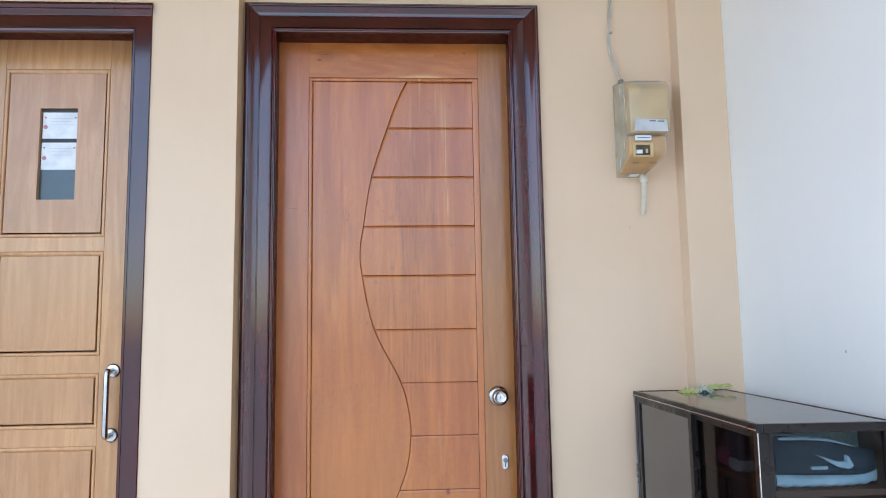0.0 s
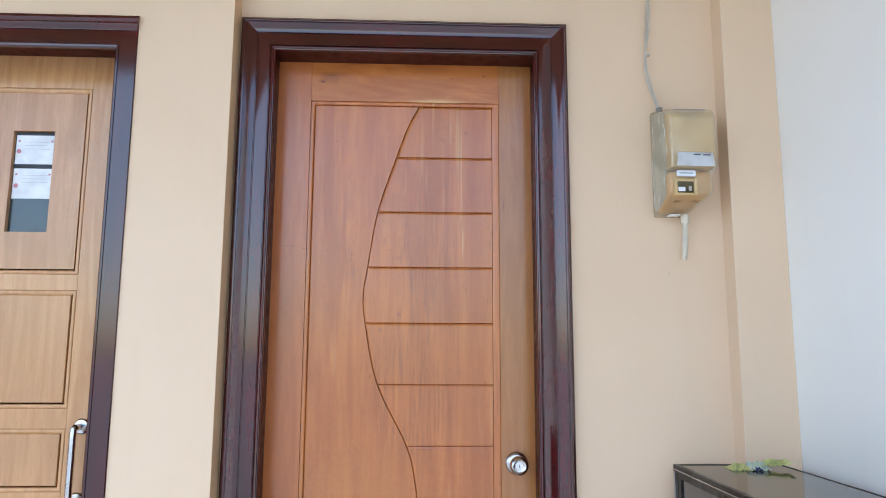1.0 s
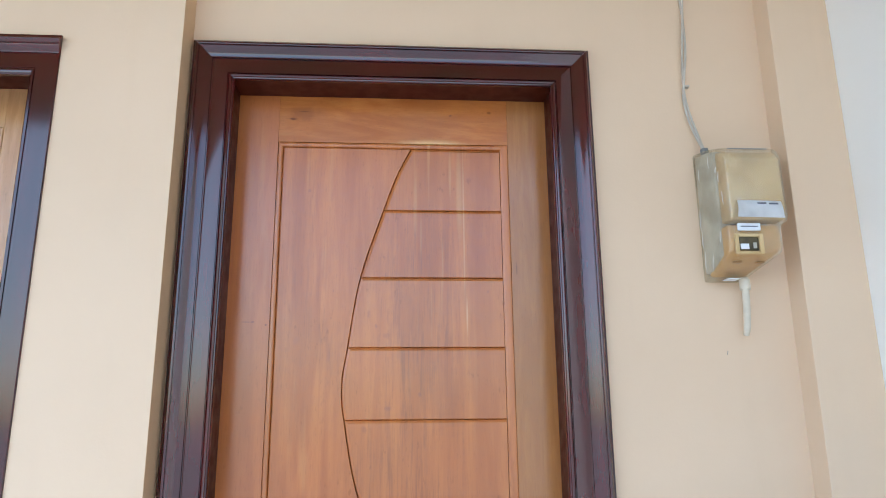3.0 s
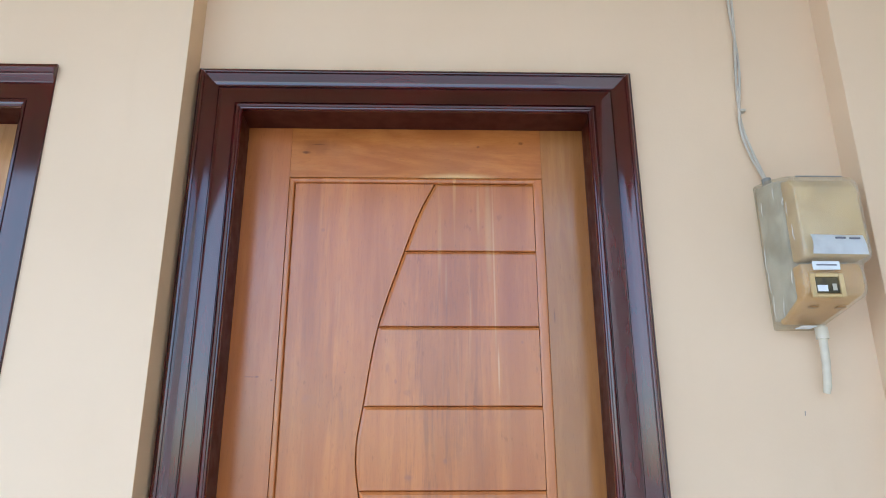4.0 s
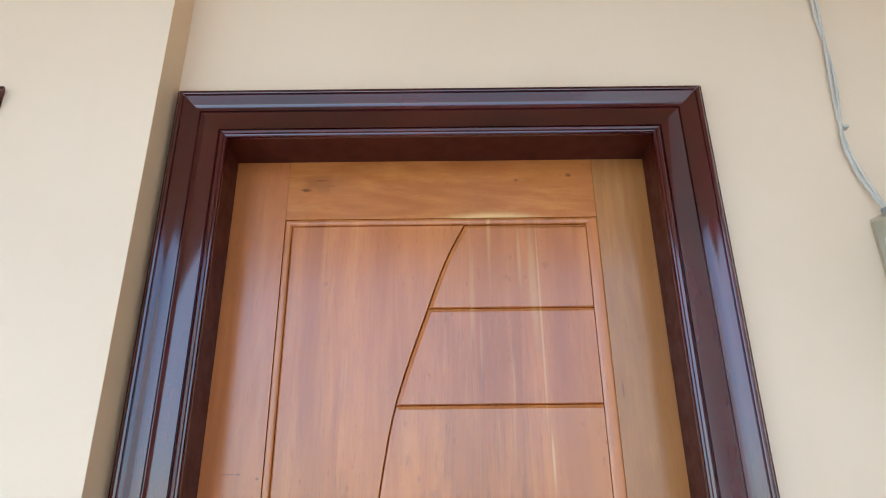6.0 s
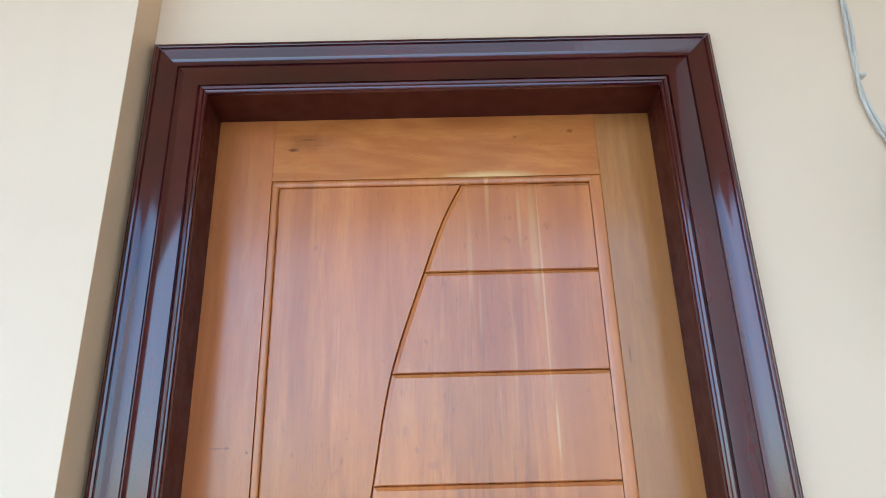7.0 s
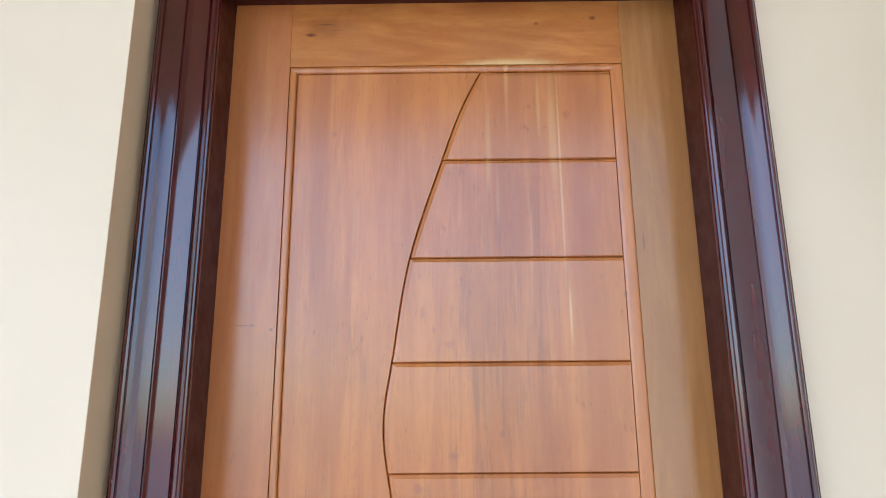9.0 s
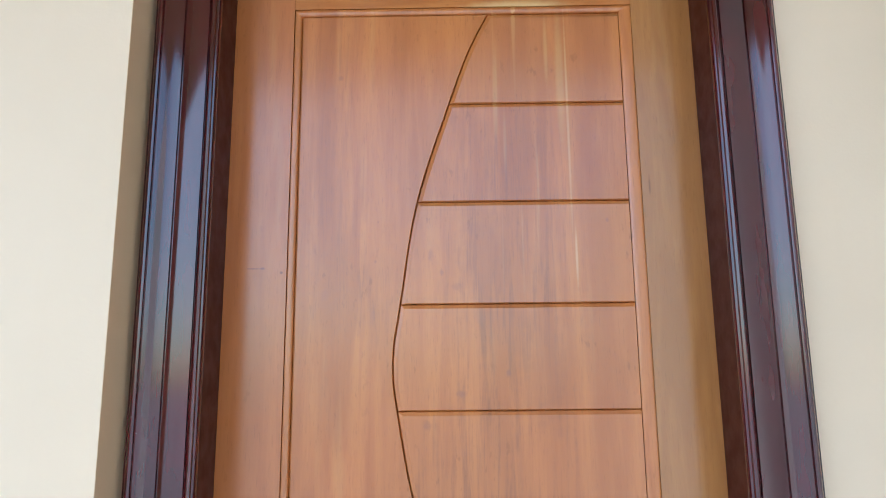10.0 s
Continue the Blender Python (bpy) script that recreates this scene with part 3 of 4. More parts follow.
# ---- honey-coloured door beside it ----
door2 = structure(empty("door_2"), "honey-coloured panelled door with a small window, dark frame", "door")
D_OUT, D_TOP, D_LEFT, D_Y = -0.779, 2.292, -1.492, -0.076
PROFILE2 = [(0.0, PIER - 0.0002), (0.0, D_Y + 0.002), (0.002, D_Y), (0.050, D_Y), (0.0503, D_Y + 0.002), (0.0520, D_Y + 0.002), (0.0524, D_Y - 0.001), (0.0575, D_Y - 0.0015), (0.0610, D_Y + 0.002),
            (0.0610, D_Y + 0.011), (0.036, D_Y + 0.0115), (0.036, PIER - 0.0002)]
CROWN = [(0.0, D_Y - 0.0004), (0.0, D_Y - 0.006), (0.0090, D_Y - 0.0075), (0.0096, D_Y - 0.0140), (0.0125, D_Y - 0.0155), (0.0180, D_Y - 0.0140), (0.0215, D_Y - 0.0112), (0.0225, D_Y - 0.0085),
         (0.0240, D_Y - 0.0085), (0.0260, D_Y - 0.0105), (0.0310, D_Y - 0.0095), (0.0370, D_Y - 0.0050), (0.0400, D_Y - 0.0026), (0.0430, D_Y - 0.0022), (0.0430, D_Y - 0.0004)]
LINING2 = [(0.047, D_Y + 0.0120), (0.047, 0.13), (0.037, 0.13), (0.037, D_Y + 0.0120)]
HEAD, SOFFIT = 1.6, 1.265
part("jamb_lining", swept(LINING2, lambda u, y: (D_OUT - u, y, 0.0), lambda u, y: (D_OUT - u, y, D_TOP - SOFFIT * u)), SATIN, door2, "dark red-brown reveal lining")
part("jamb_lining", swept(LINING2, lambda u, y: (D_LEFT + u, y, 0.0), lambda u, y: (D_LEFT + u, y, D_TOP - SOFFIT * u)), SATIN, door2, "dark red-brown reveal lining")
part("head_lining", swept(LINING2, lambda u, y: (D_LEFT + u, y, D_TOP - SOFFIT * u), lambda u, y: (D_OUT - u, y, D_TOP - SOFFIT * u)), SATIN, door2, "dark red-brown reveal lining")
part("casing_jamb", swept(PROFILE2, lambda u, y: (D_OUT - u, y, 0.0), lambda u, y: (D_OUT - u, y, D_TOP - HEAD * u)), LACQUER, door2, "dark mahogany moulded jamb", True)
part("casing_jamb", swept(PROFILE2, lambda u, y: (D_LEFT + u, y, 0.0), lambda u, y: (D_LEFT + u, y, D_TOP - HEAD * u)), LACQUER, door2, "dark mahogany moulded jamb", True)
part("casing_head", swept(PROFILE2, lambda u, y: (D_LEFT + u, y, D_TOP - HEAD * u), lambda u, y: (D_OUT - u, y, D_TOP - HEAD * u)), LACQUER_HEAD, door2, "dark mahogany head board", True)
part("crown_moulding", swept(CROWN, lambda u, y: (D_LEFT - 0.003, y, D_TOP + 0.001 - u), lambda u, y: (D_OUT + 0.003 - 0.1 * u, y, D_TOP + 0.001 - u)), LACQUER_HEAD, door2, "dark mahogany moulded crown", True)
L2, B2 = 0.080, 0.105
PX0, PX1 = -1.315, -0.967
leaf2 = part("door_leaf", boxed(-1.441, -0.830, B2, 0.12, 0.006, 0.15), OAK, door2, "honey-coloured leaf with stacked panels")
part("stile", carved(rect(PX1, -0.8295, 0.006, 2.2325), L2, 0.12, 0.0006, 0.0008), OAK, leaf2)
part("stile", carved(rect(-1.4415, PX0, 0.006, 2.2325), L2, 0.12, 0.0006, 0.0008), OAK, leaf2)
rows2 = [(1.549, 2.129), (1.158, 1.502), (0.925, 1.101), (0.507, 0.869), (0.137, 0.453)]
rail_z = [2.2325] + [v for lo, hi in rows2 for v in (hi, lo)] + [0.006]
for hi, lo in zip(rail_z[::2], rail_z[1::2]):
    part("cross_rail", carved(rect(PX0 + 0.0002, PX1 - 0.0002, lo, hi), L2, 0.12, 0.0006, 0.0008), OAK, leaf2)
WX0, WX1, WZ0, WZ1 = -1.197, -1.073, 1.677, 1.992
for k, (lo, hi) in enumerate(rows2):
    for ends in (((PX0, lo, 1, 1), (PX0, hi, 1, -1)), ((PX1, lo, -1, 1), (PX1, hi, -1, -1)), ((PX0, hi, 1, -1), (PX1, hi, -1, -1)), ((PX0, lo, 1, 1), (PX1, lo, -1, 1))):
        (xa, za, sa, ra), (xb, zb, sb, rb) = ends
        rim2 = [(0.0002, B2), (0.0002, L2 + 0.0005), (0.0012, L2 - 0.0008), (0.004, L2 - 0.0016), (0.0085, L2 - 0.0012), (0.0112, L2 + 0.001), (0.0124, L2 + 0.004), (0.0124, B2)]
        if za == zb == hi:
            rim2[5:] = [(0.0112, L2 + 0.0005), (0.0152, L2 + 0.0042), (0.0152, B2)]
        part("panel_moulding", swept(rim2, lambda u, y: (xa + sa * u, y, za + ra * u), lambda u, y: (xb + sb * u, y, zb + rb * u)), OAK, leaf2, smooth=True)
    a, b, c, d = PX0 + 0.0162, PX1 - 0.0162, lo + 0.0162, hi - 0.0162
    if k:
        part("raised_panel", carved(rect(a - 0.0008, b - 0.0010, c + 0.0004, d + 0.0008), L2 + 0.0020, 0.112, 0.0012, 0.0012), OAK_PANEL, leaf2)
    else:
        bm = bmesh.new()
        box(bm, a, WX0, L2 + 0.003, 0.112, c, d)
        box(bm, WX1, b, L2 + 0.003, 0.112, c, d)
        box(bm, WX0, WX1, L2 + 0.003, 0.112, c, WZ0)
        box(bm, WX0, WX1, L2 + 0.003, 0.112, WZ1, d)
        part("window_panel", bm, OAK_PANEL, leaf2, "panel with an upright slit window")
        pane = part("window_pane", boxed(WX0, WX1, 0.098, 0.102, WZ0, WZ1), PANE, leaf2, "dark glass pane")
        pane.visible_shadow = False
# notices stuck behind the little pane
for z0, z1 in ((1.890, 1.981), (1.782, 1.876)):
    note = tagged(part("notice_paper", boxed(WX0 + 0.004, WX1 - 0.003, 0.0955, 0.0972, z0, z1), PAPER, None), "white printed notice stuck on the small window", "notice", "notices on the window")
    for k in range(3):
        part("text_line", boxed(WX0 + 0.030, WX1 - 0.014 - 0.012 * (k % 2), 0.0950, 0.0954, z1 - 0.022 - 0.011 * k, z1 - 0.0205 - 0.011 * k), FAINT, note)
    part("stamp", turned([(0.007, 0.0954), (0.007, 0.0950), (0.004, 0.0950), (0.004, 0.0952)], (WX0 + 0.014, z0 + 0.040), 14), RED_INK, note)
    part("stamp", turned([(0.0035, 0.0954), (0.0035, 0.0950)], (WX0 + 0.013, z1 - 0.018), 10), RED_INK, note)
    part("stamp", turned([(0.0035, 0.0954), (0.0035, 0.0950)], (WX1 - 0.012, z1 - 0.018), 10), RED_INK, note)
for z0, z1 in ((1.981, 1.9915), (1.8765, 1.8895)):
    tagged(part("black_tape", boxed(WX0 + 0.002, WX1 - 0.002, 0.0952, 0.0973, z0, z1), BLACK_TAPE), "black tape strip above a notice", "tape", "tape strips on the window")
# pull handle
HX = -0.918
bar = [(HX - 0.003, L2 - 0.002, 1.108), (HX - 0.003, L2 - 0.030, 1.108)] + [(HX - 0.003, L2 - 0.042 - 0.010 * math.sin(a), 1.098 + 0.010 * math.cos(a)) for a in (0.3, 0.8, 1.3)] + \
      [(HX - 0.003, L2 - 0.053, z) for z in (1.085, 1.0, 0.925)] + [(HX - 0.003, L2 - 0.042 - 0.010 * math.sin(a), 0.912 - 0.010 * math.cos(a)) for a in (1.3, 0.8, 0.3)] + [(HX - 0.003, L2 - 0.030, 0.902), (HX - 0.003, L2 - 0.002, 0.902)]
pull = part("pull_handle", tube(bmesh.new(), bar, 0.0095, 14), CHROME, door2, "chrome tubular pull handle", True)
for z in (1.108, 0.902):
    part("rose", turned([(0.023, L2), (0.023, L2 - 0.004), (0.019, L2 - 0.008), (0.009, L2 - 0.009)], (HX - 0.003, z), 24), CHROME, pull, "", True)

# ---- electricity meter ----
meter = tagged(empty("electricity_meter"), "amber electricity meter in a yellowed clear plastic cover, on the wall", "electric meter")
MX0, MX1 = 0.754, 0.891


def shell(x0, x1, section, cut, waist=0.0, bevel=0.005):
    """A housing of a side section (y, z), with its lower right corner cut away and its long edges rounded."""
    bm = bmesh.new()
    n = len(section)
    zs = [z for _, z in section]
    low = min(zs)
    a = [bm.verts.new((x0, y, z)) for y, z in section]
    b = [bm.verts.new((x1 - cut * max(0.0, 1 - (z - low) / 0.042) - (waist if z < 1.840 else 0.0), y, z)) for y, z in section]
    for i in range(n):
        bm.faces.new((a[i], a[(i + 1) % n], b[(i + 1) % n], b[i]))
    bm.faces.new(a)
    bm.faces.new(b)
    bmesh.ops.recalc_face_normals(bm, faces=bm.faces[:])
    rim = [e for e in bm.edges if len(e.link_faces) == 2 and e.calc_face_angle(0) > 0.5]
    bmesh.ops.bevel(bm, geom=rim, offset=bevel, segments=3, affect="EDGES", profile=0.5)
    return bm


OUTER = [(WALL - 0.001, 1.728), (WALL - 0.001, 2.056), (-0.060, 2.043), (-0.132, 2.020), (-0.149, 1.998), (-0.152, 1.852), (-0.146, 1.841), (-0.134, 1.832), (-0.132, 1.815), (-0.1335, 1.788), (-0.126, 1.772), (-0.030, 1.731)]
cover = part("cover", shell(MX0, MX1, OUTER, 0.044, 0.009), COVER, meter, "yellowed clear plastic cover", True)
part("back_box", shell(MX0 + 0.0025, MX1 - 0.004, [(0.006, 1.746), (0.006, 2.049), (-0.058, 2.037), (-0.094, 2.026), (-0.094, 1.772), (-0.030, 1.746)], 0.036, 0.009), METER_BACK, meter, "pale grey back box", True)
part("upper_body", shell(MX0 + 0.006, MX1 - 0.0025, [(-0.095, 1.846), (-0.095, 2.022), (-0.128, 2.012), (-0.1445, 1.992), (-0.1475, 1.858), (-0.142, 1.846)], 0.0), METER_TOP, meter, "yellowed upper housing", True)
part("lower_body", shell(MX0 + 0.0055, MX1 - 0.0025, [(-0.012, 1.737), (-0.030, 1.838), (-0.122, 1.838), (-0.1275, 1.822), (-0.1290, 1.788), (-0.121, 1.774), (-0.030, 1.736)], 0.042, 0.009), METER, meter, "amber lower housing", True)
part("top_seam", boxed(0.772, 0.868, -0.1375, -0.1345, 2.0170, 2.0192, bevel=0.0006), GREY, meter, "dark seam along the upper front edge")
# flat boxes in darkened amber: the screw recesses' shade is in their colour
for x in (0.792, 0.846):
    part("screw_recess", boxed(x - 0.009, x + 0.009, -0.094, -0.080, 1.7560, 1.7600, bevel=0.001), RECESS_SHADE, meter, "screw recess with its shade put into the colour")
bm = bmesh.new()
for spans in ((0.768, 0.777, 1.766, 1.814), (0.824, 0.834, 1.766, 1.814), (0.777, 0.824, 1.806, 1.814), (0.777, 0.824, 1.766, 1.773)):
    box(bm, spans[0], spans[1], -0.1372, -0.1300, spans[2], spans[3], bevel=0.0015)
part("window_surround", bm, METER_TOP, meter, "yellowed raised surround of the window")
for y, z, tall, lean in ((-0.020, 1.99, 0.034, 2), (-0.075, 2.005, 0.028, -3), (-0.004, 1.88, 0.060, 1), (-0.118, 1.955, 0.030, 4), (-0.128, 1.90, 0.036, -6), (-0.098, 1.815, 0.030, 3), (-0.012, 1.775, 0.050, 2), (-0.050, 1.765, 0.040, 8), (-0.006, 1.830, 0.045, -2), (-0.108, 1.975, 0.016, 24)):
    fold = part("film_fold", tube(bmesh.new(), [(0, 0, -tall / 2), (-0.0012, 0.001, -tall / 6), (-0.0012, -0.001, tall / 6), (0, 0, tall / 2)], [0.0002, 0.0010, 0.0009, 0.0002], 6), FOLD, meter, "", True)
    fold.matrix_basis = pose(MX0 - 0.0004, y, z, lean, 0, 0)
bm = bmesh.new()
rows_ = [[bm.verts.new((0.772 + 0.103 * i / 8 - 0.006 * (1 - j / 6) ** 2 * (1 - i / 8), -0.1545 - 0.006 * math.sin(math.pi * j / 6) - 0.009 * (1 - j / 6) ** 3, 1.845 + 0.042 * j / 6 - 0.003 * i / 8 * 0.5)) for i in range(9)] for j in range(7)]
for ra, rb in zip(rows_, rows_[1:]):
    for i in range(8):
        bm.faces.new((ra[i], ra[i + 1], rb[i + 1], rb[i]))
bmesh.ops.solidify(bm, geom=bm.faces[:], thickness=0.0006)
big = part("label", bm, PAPER, meter, "white curled paper label", True)
for x0, x1, z in ((0.818, 0.838, 1.877), (0.845, 0.866, 1.876)):
    part("writing_bar", boxed(x0, x1, -0.1592, -0.1570, z, z + 0.0035), INK, big)
small = part("small_label", boxed(0.775, 0.829, -0.1400, -0.1358, 1.820, 1.838, bevel=0.0015), PAPER, meter, "small white label", True)
part("writing_bar", boxed(0.782, 0.822, -0.1405, -0.1401, 1.828, 1.8305), INK, small)
win = part("reading_window", boxed(0.777, 0.822, -0.1372, -0.1325, 1.774, 1.806, bevel=0.002), SLOT, meter, "dark reading window")
part("tag", boxed(0.778, 0.797, -0.1400, -0.1374, 1.777, 1.789), PAPER, win, "small white tag")
part("clip", boxed(0.808, 0.8155, -0.1392, -0.1374, 1.779, 1.792), METER_BACK, win)
part("bottom_flap", boxed(0.785, 0.815, -0.050, -0.020, 1.7268, 1.7284), PAPER, meter, "loose white flap under the meter")
outlet = part("conduit", tube(bmesh.new(), [(0.838, -0.022, 1.735), (0.838, -0.022, 1.700), (0.8365, -0.022, 1.66), (0.834, -0.021, 1.628), (0.8330, -0.019, 1.610), (0.832, -0.014, 1.598)], [0.0085, 0.0085, 0.0083, 0.0080, 0.0078, 0.0066], 14), PVC, meter, "off-white conduit tail", True)
part("collar", tube(bmesh.new(), [(0.838, -0.022, 1.730), (0.838, -0.022, 1.706)], 0.0125, 16), PVC, outlet, "", True)
part("gland", tube(bmesh.new(), [(0.779, -0.012, 2.040), (0.778, -0.010, 2.066)], 0.010, 14), GREY, meter, "grey cable gland", True)

# ---- twisted cable up the wall ----
line = smooth_line([(0.778, -0.010, 2.062), (0.770, -0.003, 2.095), (0.757, 0.004, 2.15), (0.747, 0.005, 2.21), (0.750, 0.005, 2.27), (0.757, 0.005, 2.34), (0.762, 0.005, 2.42), (0.764, 0.005, 2.52), (0.766, 0.005, 2.60), (0.768, 0.005, 2.80), (0.768, 0.005, ROOF)], 9)
cable = tagged(empty("twisted_cable"), "grey-white twisted cable running up the wall to the meter", "cable")
for side in (0, math.pi):
    pts = [p + Vector((0.0042 * math.cos(16 * p.z + side), 0.0018 * math.sin(16 * p.z + side), 0)) for p in line]
    part("strand", tube(bmesh.new(), pts, 0.0031, 8), WIRE, cable, "", True)
for x, z in ((0.7555, 2.245), (0.768, 2.60)):
    part("cable_clip", boxed(x - 0.006, x + 0.006, -0.001, WALL + 0.001, z - 0.003, z + 0.003, bevel=0.001), WIRE, cable)

# ---- shoe cabinet ----
TURN = pose(0.743, -0.883, 0, 0, 0, -0.8) @ pose(-0.743, 0.883, 0)
cabinet = tagged(empty("shoe_cabinet"), "low dark aluminium shoe cabinet with tinted glass sides, on the floor", "cabinet")
cabinet.matrix_basis = TURN
AX0, AX1, AY0, AY1, AZ = 0.743, 1.038, -0.883, -0.078, 1.0235
part("top", boxed(AX0 + 0.010, AX1 - 0.006, AY0 + 0.010, AY1 - 0.010, AZ - 0.010, AZ - 0.0015), TOP_GLASS, cabinet, "dark glossy glass top")
for x0, x1, y0, y1 in ((AX0 - 0.004, AX0 + 0.010, AY0 - 0.004, AY1), (AX1 - 0.006, AX1, AY0 - 0.004, AY1), (AX0 + 0.010, AX1 - 0.006, AY0 - 0.004, AY0 + 0.010), (AX0 + 0.010, AX1 - 0.010, AY1 - 0.010, AY1)):
    part("top_rail", boxed(x0, x1, y0, y1, AZ - 0.018, AZ, bevel=0.0015), ALU, cabinet)
for x, y in ((AX0, AY0), (AX0, AY1 - 0.022), (AX1 - 0.022, AY0), (AX1 - 0.022, AY1 - 0.022)):
    part("post", boxed(x, x + 0.022, y, y + 0.022, 0.0, AZ - 0.018, bevel=0.001), ALU, cabinet)
part("edge_trim", boxed(AX0 - 0.0025, AX0 - 0.0005, AY0 - 0.0025, AY0 - 0.0005, 0.05, AZ - 0.018), ALU_EDGE, cabinet, "bare aluminium edge")
part("edge_trim", boxed(AX0 - 0.0035, AX0 - 0.0005, AY1 - 0.003, AY1, 0.05, AZ - 0.018), ALU_EDGE, cabinet, "bare aluminium edge")
part("edge_trim", boxed(AX0 - 0.0062, AX0 - 0.0042, AY0, AY1, AZ - 0.0130, AZ - 0.0105), ALU_EDGE, cabinet, "bare aluminium edge")


def glass_door(x, y0, y1, glass):
    rail = part("sliding_door", box(box(box(boxed(x, x + 0.010, y0, y0 + 0.020, 0.06, AZ - 0.016), x, x + 0.010, y1 - 0.020, y1, 0.06, AZ - 0.016), x, x + 0.010, y0 + 0.020, y1 - 0.020, AZ - 0.034, AZ - 0.016), x, x + 0.010, y0 + 0.020, y1 - 0.020, 0.06, 0.08), ALU, cabinet, "dark sliding door frame")
    pane = part("glass", boxed(x + 0.004, x + 0.007, y0 + 0.018, y1 - 0.018, 0.078, AZ - 0.032), glass, rail)
    pane.visible_shadow = False


glass_door(AX0 + 0.001, -0.530, AY1 - 0.022, FROST)
glass_door(AX0 + 0.0125, AY0 + 0.022, -0.510, SMOKE)
end = part("end_glass", boxed(AX0 + 0.022, AX1 - 0.022, AY0 + 0.006, AY0 + 0.009, 0.06, AZ - 0.018), TINT, cabinet, "tinted end glass")
end.visible_shadow = False
part("end_stile", boxed(AX1 - 0.030, AX1 - 0.022, AY0 + 0.001, AY0 + 0.012, 0.06, AZ - 0.018), ALU, cabinet)
part("end_stile", boxed(AX0 + 0.022, AX0 + 0.030, AY0 + 0.001, AY0 + 0.012, 0.06, AZ - 0.018), ALU, cabinet)
for z in (0.887, 0.60, 0.34, 0.06):
    part("shelf", boxed(AX0 + 0.028, AX1 - 0.012, AY0 + 0.014, AY1 - 0.006, z - 0.012, z), BROWN, cabinet, "brown shelf board")
part("back_panel", boxed(AX1 - 0.010, AX1 - 0.004, AY0 + 0.022, AY1 - 0.022, 0.06, AZ - 0.018), BROWN, cabinet, "brown back board")
part("far_panel", boxed(AX0 + 0.022, AX1 - 0.022, AY1 - 0.010, AY1 - 0.005, 0.06, AZ - 0.018), BROWN, cabinet, "brown end board")
part("divider", boxed(AX0 + 0.03, AX1 - 0.012, -0.524, -0.512, 0.887, AZ - 0.018), BROWN, cabinet, "brown divider")

# shoe seen through the end glass
SHELF = 0.887


def loft(rings):
    bm = bmesh.new()
    loops = [[bm.verts.new(p) for p in r] for r in rings]
    n = len(loops[0])
    for a, b in zip(loops, loops[1:]):
        for i in range(n):
            bm.faces.new((a[i], a[(i + 1) % n], b[(i + 1) % n], b[i]))
    bm.faces.new(loops[0])
    bm.faces.new(loops[-1])
    return bm


def shoe_ring(x, half, low, high, yc, sides=18):
    return [(x, yc + half * math.copysign(abs(math.cos(a)) ** 0.7, math.cos(a)), (low + high) / 2 + (high - low) / 2 * math.copysign(abs(math.sin(a)) ** 0.75, math.sin(a))) for a in [math.tau * k / sides for k in range(sides)]]


LONG = 0.248


def shoe(x0, yc, size):
    ob = tagged(empty("running_shoe"), "navy running shoe with a thick white sole, on the cabinet shelf", "shoe", "shoes in the cabinet")
    ob.matrix_basis = TURN
    upper, sole = [], []
    for k in range(41):
        t = k / 40
        half = 0.038 * size * (0.55 + 0.45 * math.sin(math.pi * min(1, 0.25 + t * 0.85))) * (1 if t < 0.85 else max(0.25, math.sqrt(max(0.02, 1 - ((t - 0.85) / 0.155) ** 2))))
        tall = 0.113 - 0.004 * math.sin(5 * t) if t < 0.38 else 0.109 - 0.040 * ((t - 0.38) / 0.62) ** 1.5
        if t < 0.08:
            tall -= 0.012 * (1 - t / 0.08)
        x = x0 + LONG * size * t
        lift = 0.010 * max(0.0, (t - 0.75) / 0.25) ** 2
        upper.append(shoe_ring(x, half, SHELF + 0.020 + lift, SHELF + tall * size + lift, yc))
        sole.append(shoe_ring(x + 0.002 * (t - 0.5), half * (1.10 + 0.03 * math.sin(75 * t)), SHELF + lift + 0.002 * (1 + math.sin(50 * t)), SHELF + (0.034 - 0.010 * t) * size + lift, yc))
    part("upper", loft(upper), SHOE, ob, "navy mesh upper", True)
    part("sole", loft(sole), SOLE, ob, "thick white foam sole", True)
    for lean in (-1, 1):
        rim_line = [(x0 + LONG * size * t, yc + lean * (0.026 - 0.012 * t), SHELF + (0.110 if t < 0.38 else 0.108 - 0.040 * ((t - 0.38) / 0.62) ** 1.5) * size) for t in (0.05, 0.12, 0.2, 0.3, 0.38, 0.46, 0.54, 0.62, 0.70, 0.77)]
        part("collar_trim", tube(bmesh.new(), rim_line, [0.0025, 0.0038, 0.004, 0.004, 0.0036, 0.003, 0.0026, 0.0022, 0.0016, 0.0006], 8), SOLE, ob, "pale padded trim", True)
    side = yc - 0.0395 * size
    part("side_stripe", carved([(x0 + 0.082, SHELF + 0.070), (x0 + 0.128, SHELF + 0.044), (x0 + 0.150, SHELF + 0.040), (x0 + 0.160, SHELF + 0.046), (x0 + 0.150, SHELF + 0.066), (x0 + 0.146, SHELF + 0.066), (x0 + 0.146, SHELF + 0.054), (x0 + 0.128, SHELF + 0.054)], side - 0.002, side + 0.012, 0.0006, 0.001), SOLE, ob, "white side flash")
    part("side_stripe", boxed(x0 + 0.070, x0 + 0.105, side - 0.002, side + 0.012, SHELF + 0.040, SHELF + 0.046), SOLE, ob, "white side flash")
    return ob


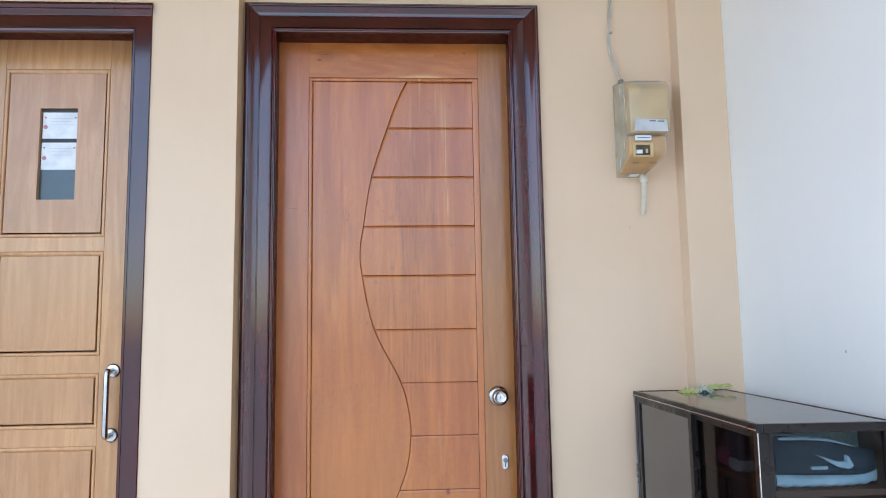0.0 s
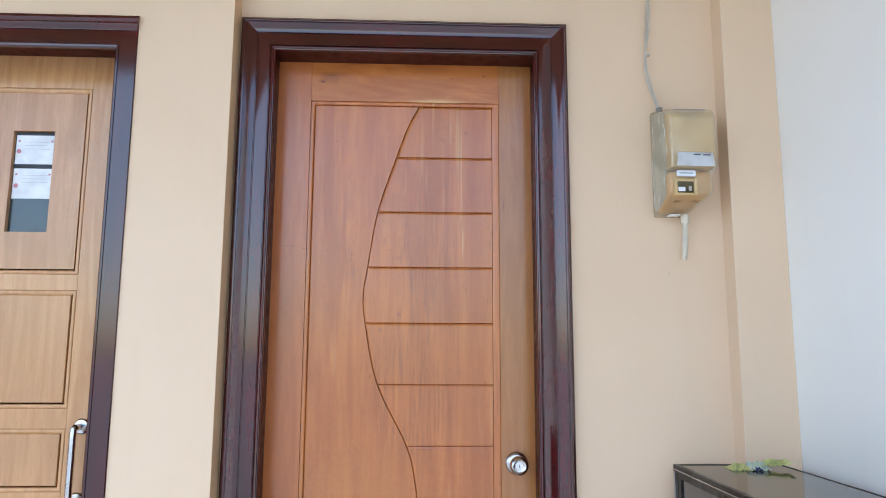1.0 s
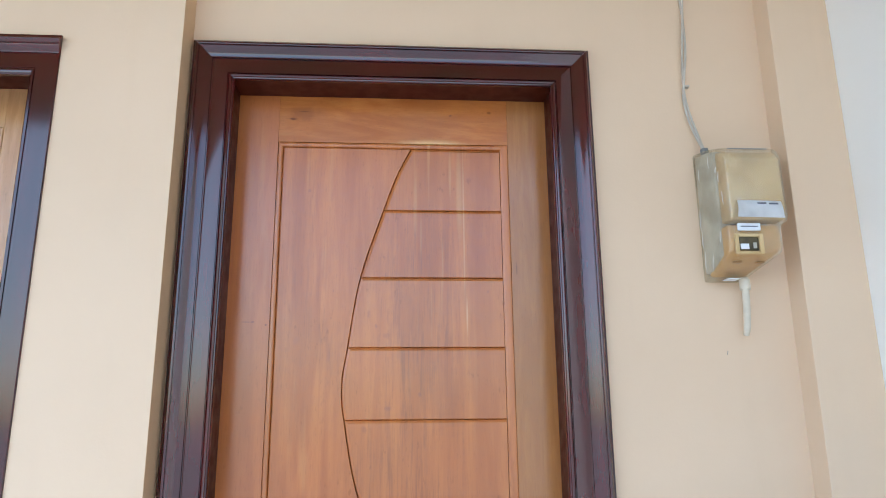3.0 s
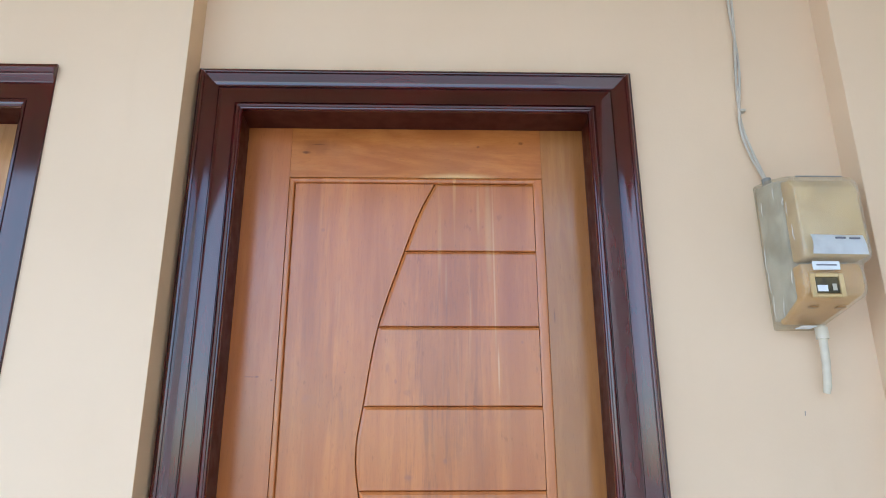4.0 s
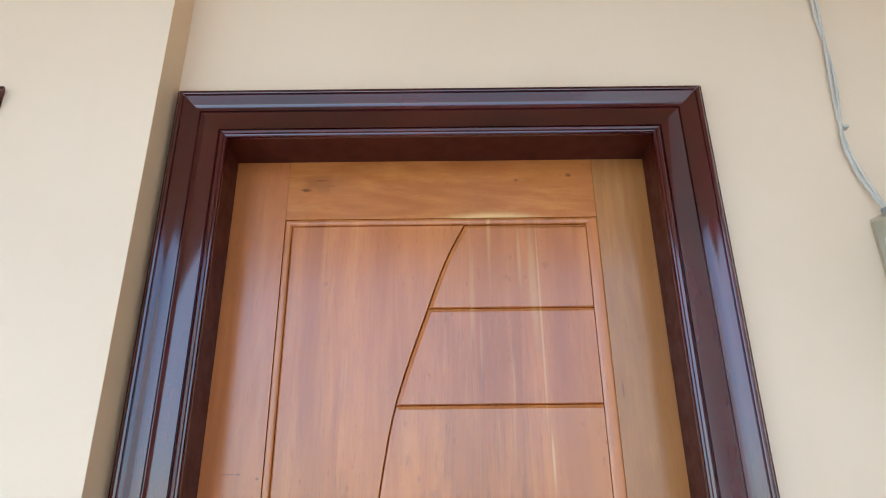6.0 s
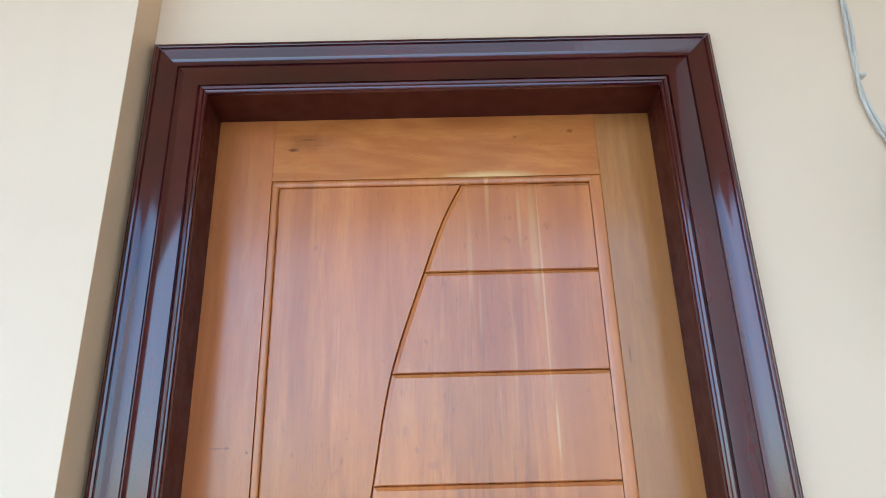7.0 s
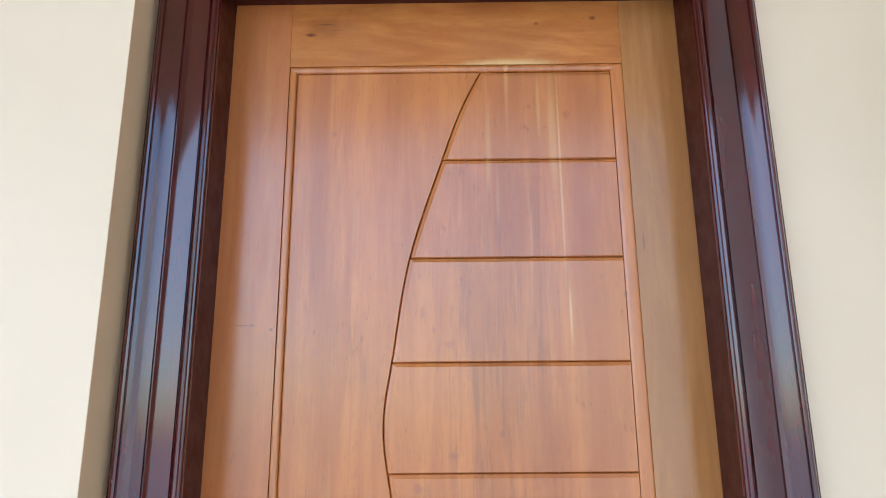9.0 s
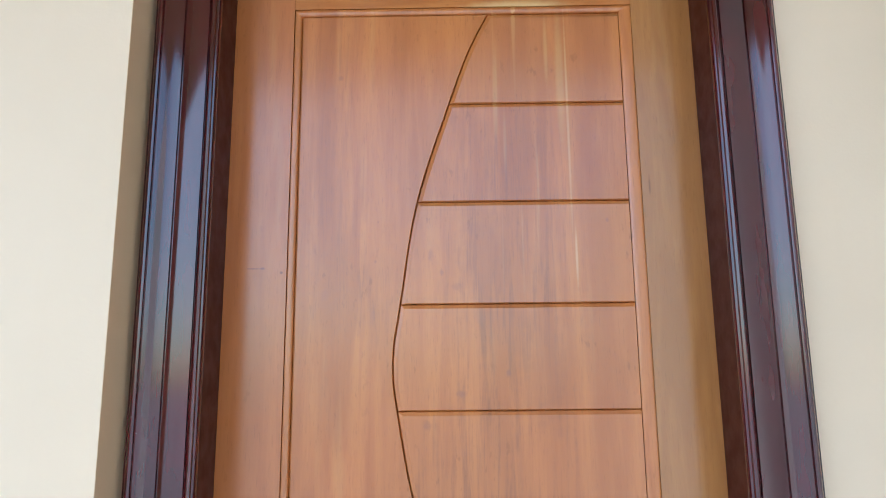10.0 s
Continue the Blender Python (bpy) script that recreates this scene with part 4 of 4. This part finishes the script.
shoe(0.790, -0.826, 0.92)
shoe(0.790, -0.665, 0.90)
basket = tagged(empty("woven_basket"), "pale woven basket standing in the cabinet behind a shoe", "basket")
basket.matrix_basis = TURN
bm = bmesh.new()
for k in range(22):
    x = 0.902 + k * 0.0054
    box(bm, x, x + 0.0030, -0.7745, -0.7715, SHELF, SHELF + 0.109)
for k in range(12):
    z = SHELF + 0.002 + k * 0.0092
    box(bm, 0.900, 1.021, -0.7715, -0.7690, z, z + 0.0050)
part("weave", bm, RATTAN, basket, "pale woven front")
part("rim", boxed(0.898, 1.022, -0.7765, -0.7660, SHELF + 0.109, SHELF + 0.115, bevel=0.002), RATTAN, basket)
part("basket_body", boxed(0.902, 1.021, -0.7660, -0.7180, SHELF, SHELF + 0.108, bevel=0.003), RATTAN, basket)
bundle = bmesh.new()
bmesh.ops.create_icosphere(bundle, subdivisions=3, radius=1.0)
for v in bundle.verts:
    k = 1 + 0.25 * noise.noise(v.co * 2.3)
    v.co = Vector((0.808 + 0.030 * v.co.x * k, -0.600 + 0.035 * v.co.y * k, SHELF + 0.026 + 0.026 * v.co.z * min(k, 1.0)))
tagged(part("folded_cloth", bundle, PINK, None, "", True), "crumpled pink cloth on the cabinet shelf", "cloth").matrix_basis = TURN

# ---- snack packet on the cabinet ----
packet = tagged(empty("snack_packet"), "crumpled yellow-green foil packet lying on the cabinet top", "packet")


def crumpled(x0, x1, y0, y1, z, tall, seed, nx=14, ny=9):
    bm = bmesh.new()
    grid = []
    for i in range(nx + 1):
        col = []
        for j in range(ny + 1):
            u, v = i / nx, j / ny
            puff = math.sin(math.pi * u) ** 0.7 * math.sin(math.pi * v) ** 0.6
            k = noise.noise(Vector((u * 6 + seed, v * 5, seed))) + 0.5 * noise.noise(Vector((u * 13, v * 11 + seed, 2)))
            col.append(bm.verts.new((x0 + (x1 - x0) * u + 0.006 * k, y0 + (y1 - y0) * v + 0.004 * k, z + max(0.0006, tall * puff * (0.75 + 0.9 * k) + 0.010 * abs(k) * (1 - puff)))))
        grid.append(col)
    for i in range(nx):
        for j in range(ny):
            bm.faces.new((grid[i][j], grid[i + 1][j], grid[i + 1][j + 1], grid[i][j + 1]))
    bmesh.ops.solidify(bm, geom=bm.faces[:], thickness=0.0008)
    return bm


PT = AZ - 0.003
part("foil_end", crumpled(0.868, 0.930, -0.185, -0.115, PT, 0.014, 3.1), FOIL, packet, "yellow crimped end")
part("foil_middle", crumpled(0.914, 0.972, -0.192, -0.115, PT + 0.001, 0.021, 7.7), FOIL_PALE, packet, "pale blue-green middle")
wing = part("foil_end", crumpled(0.0, 0.095, -0.032, 0.032, 0.0, 0.010, 5.2), FOIL, packet, "yellow crimped end")
wing.matrix_basis = pose(0.945, -0.150, PT + 0.008, 0, -5, -6)
part("printed_patch", crumpled(0.925, 0.945, -0.199, -0.165, PT + 0.002, 0.012, 9.4, 6, 5), FOIL_BLUE, packet, "dark blue print")
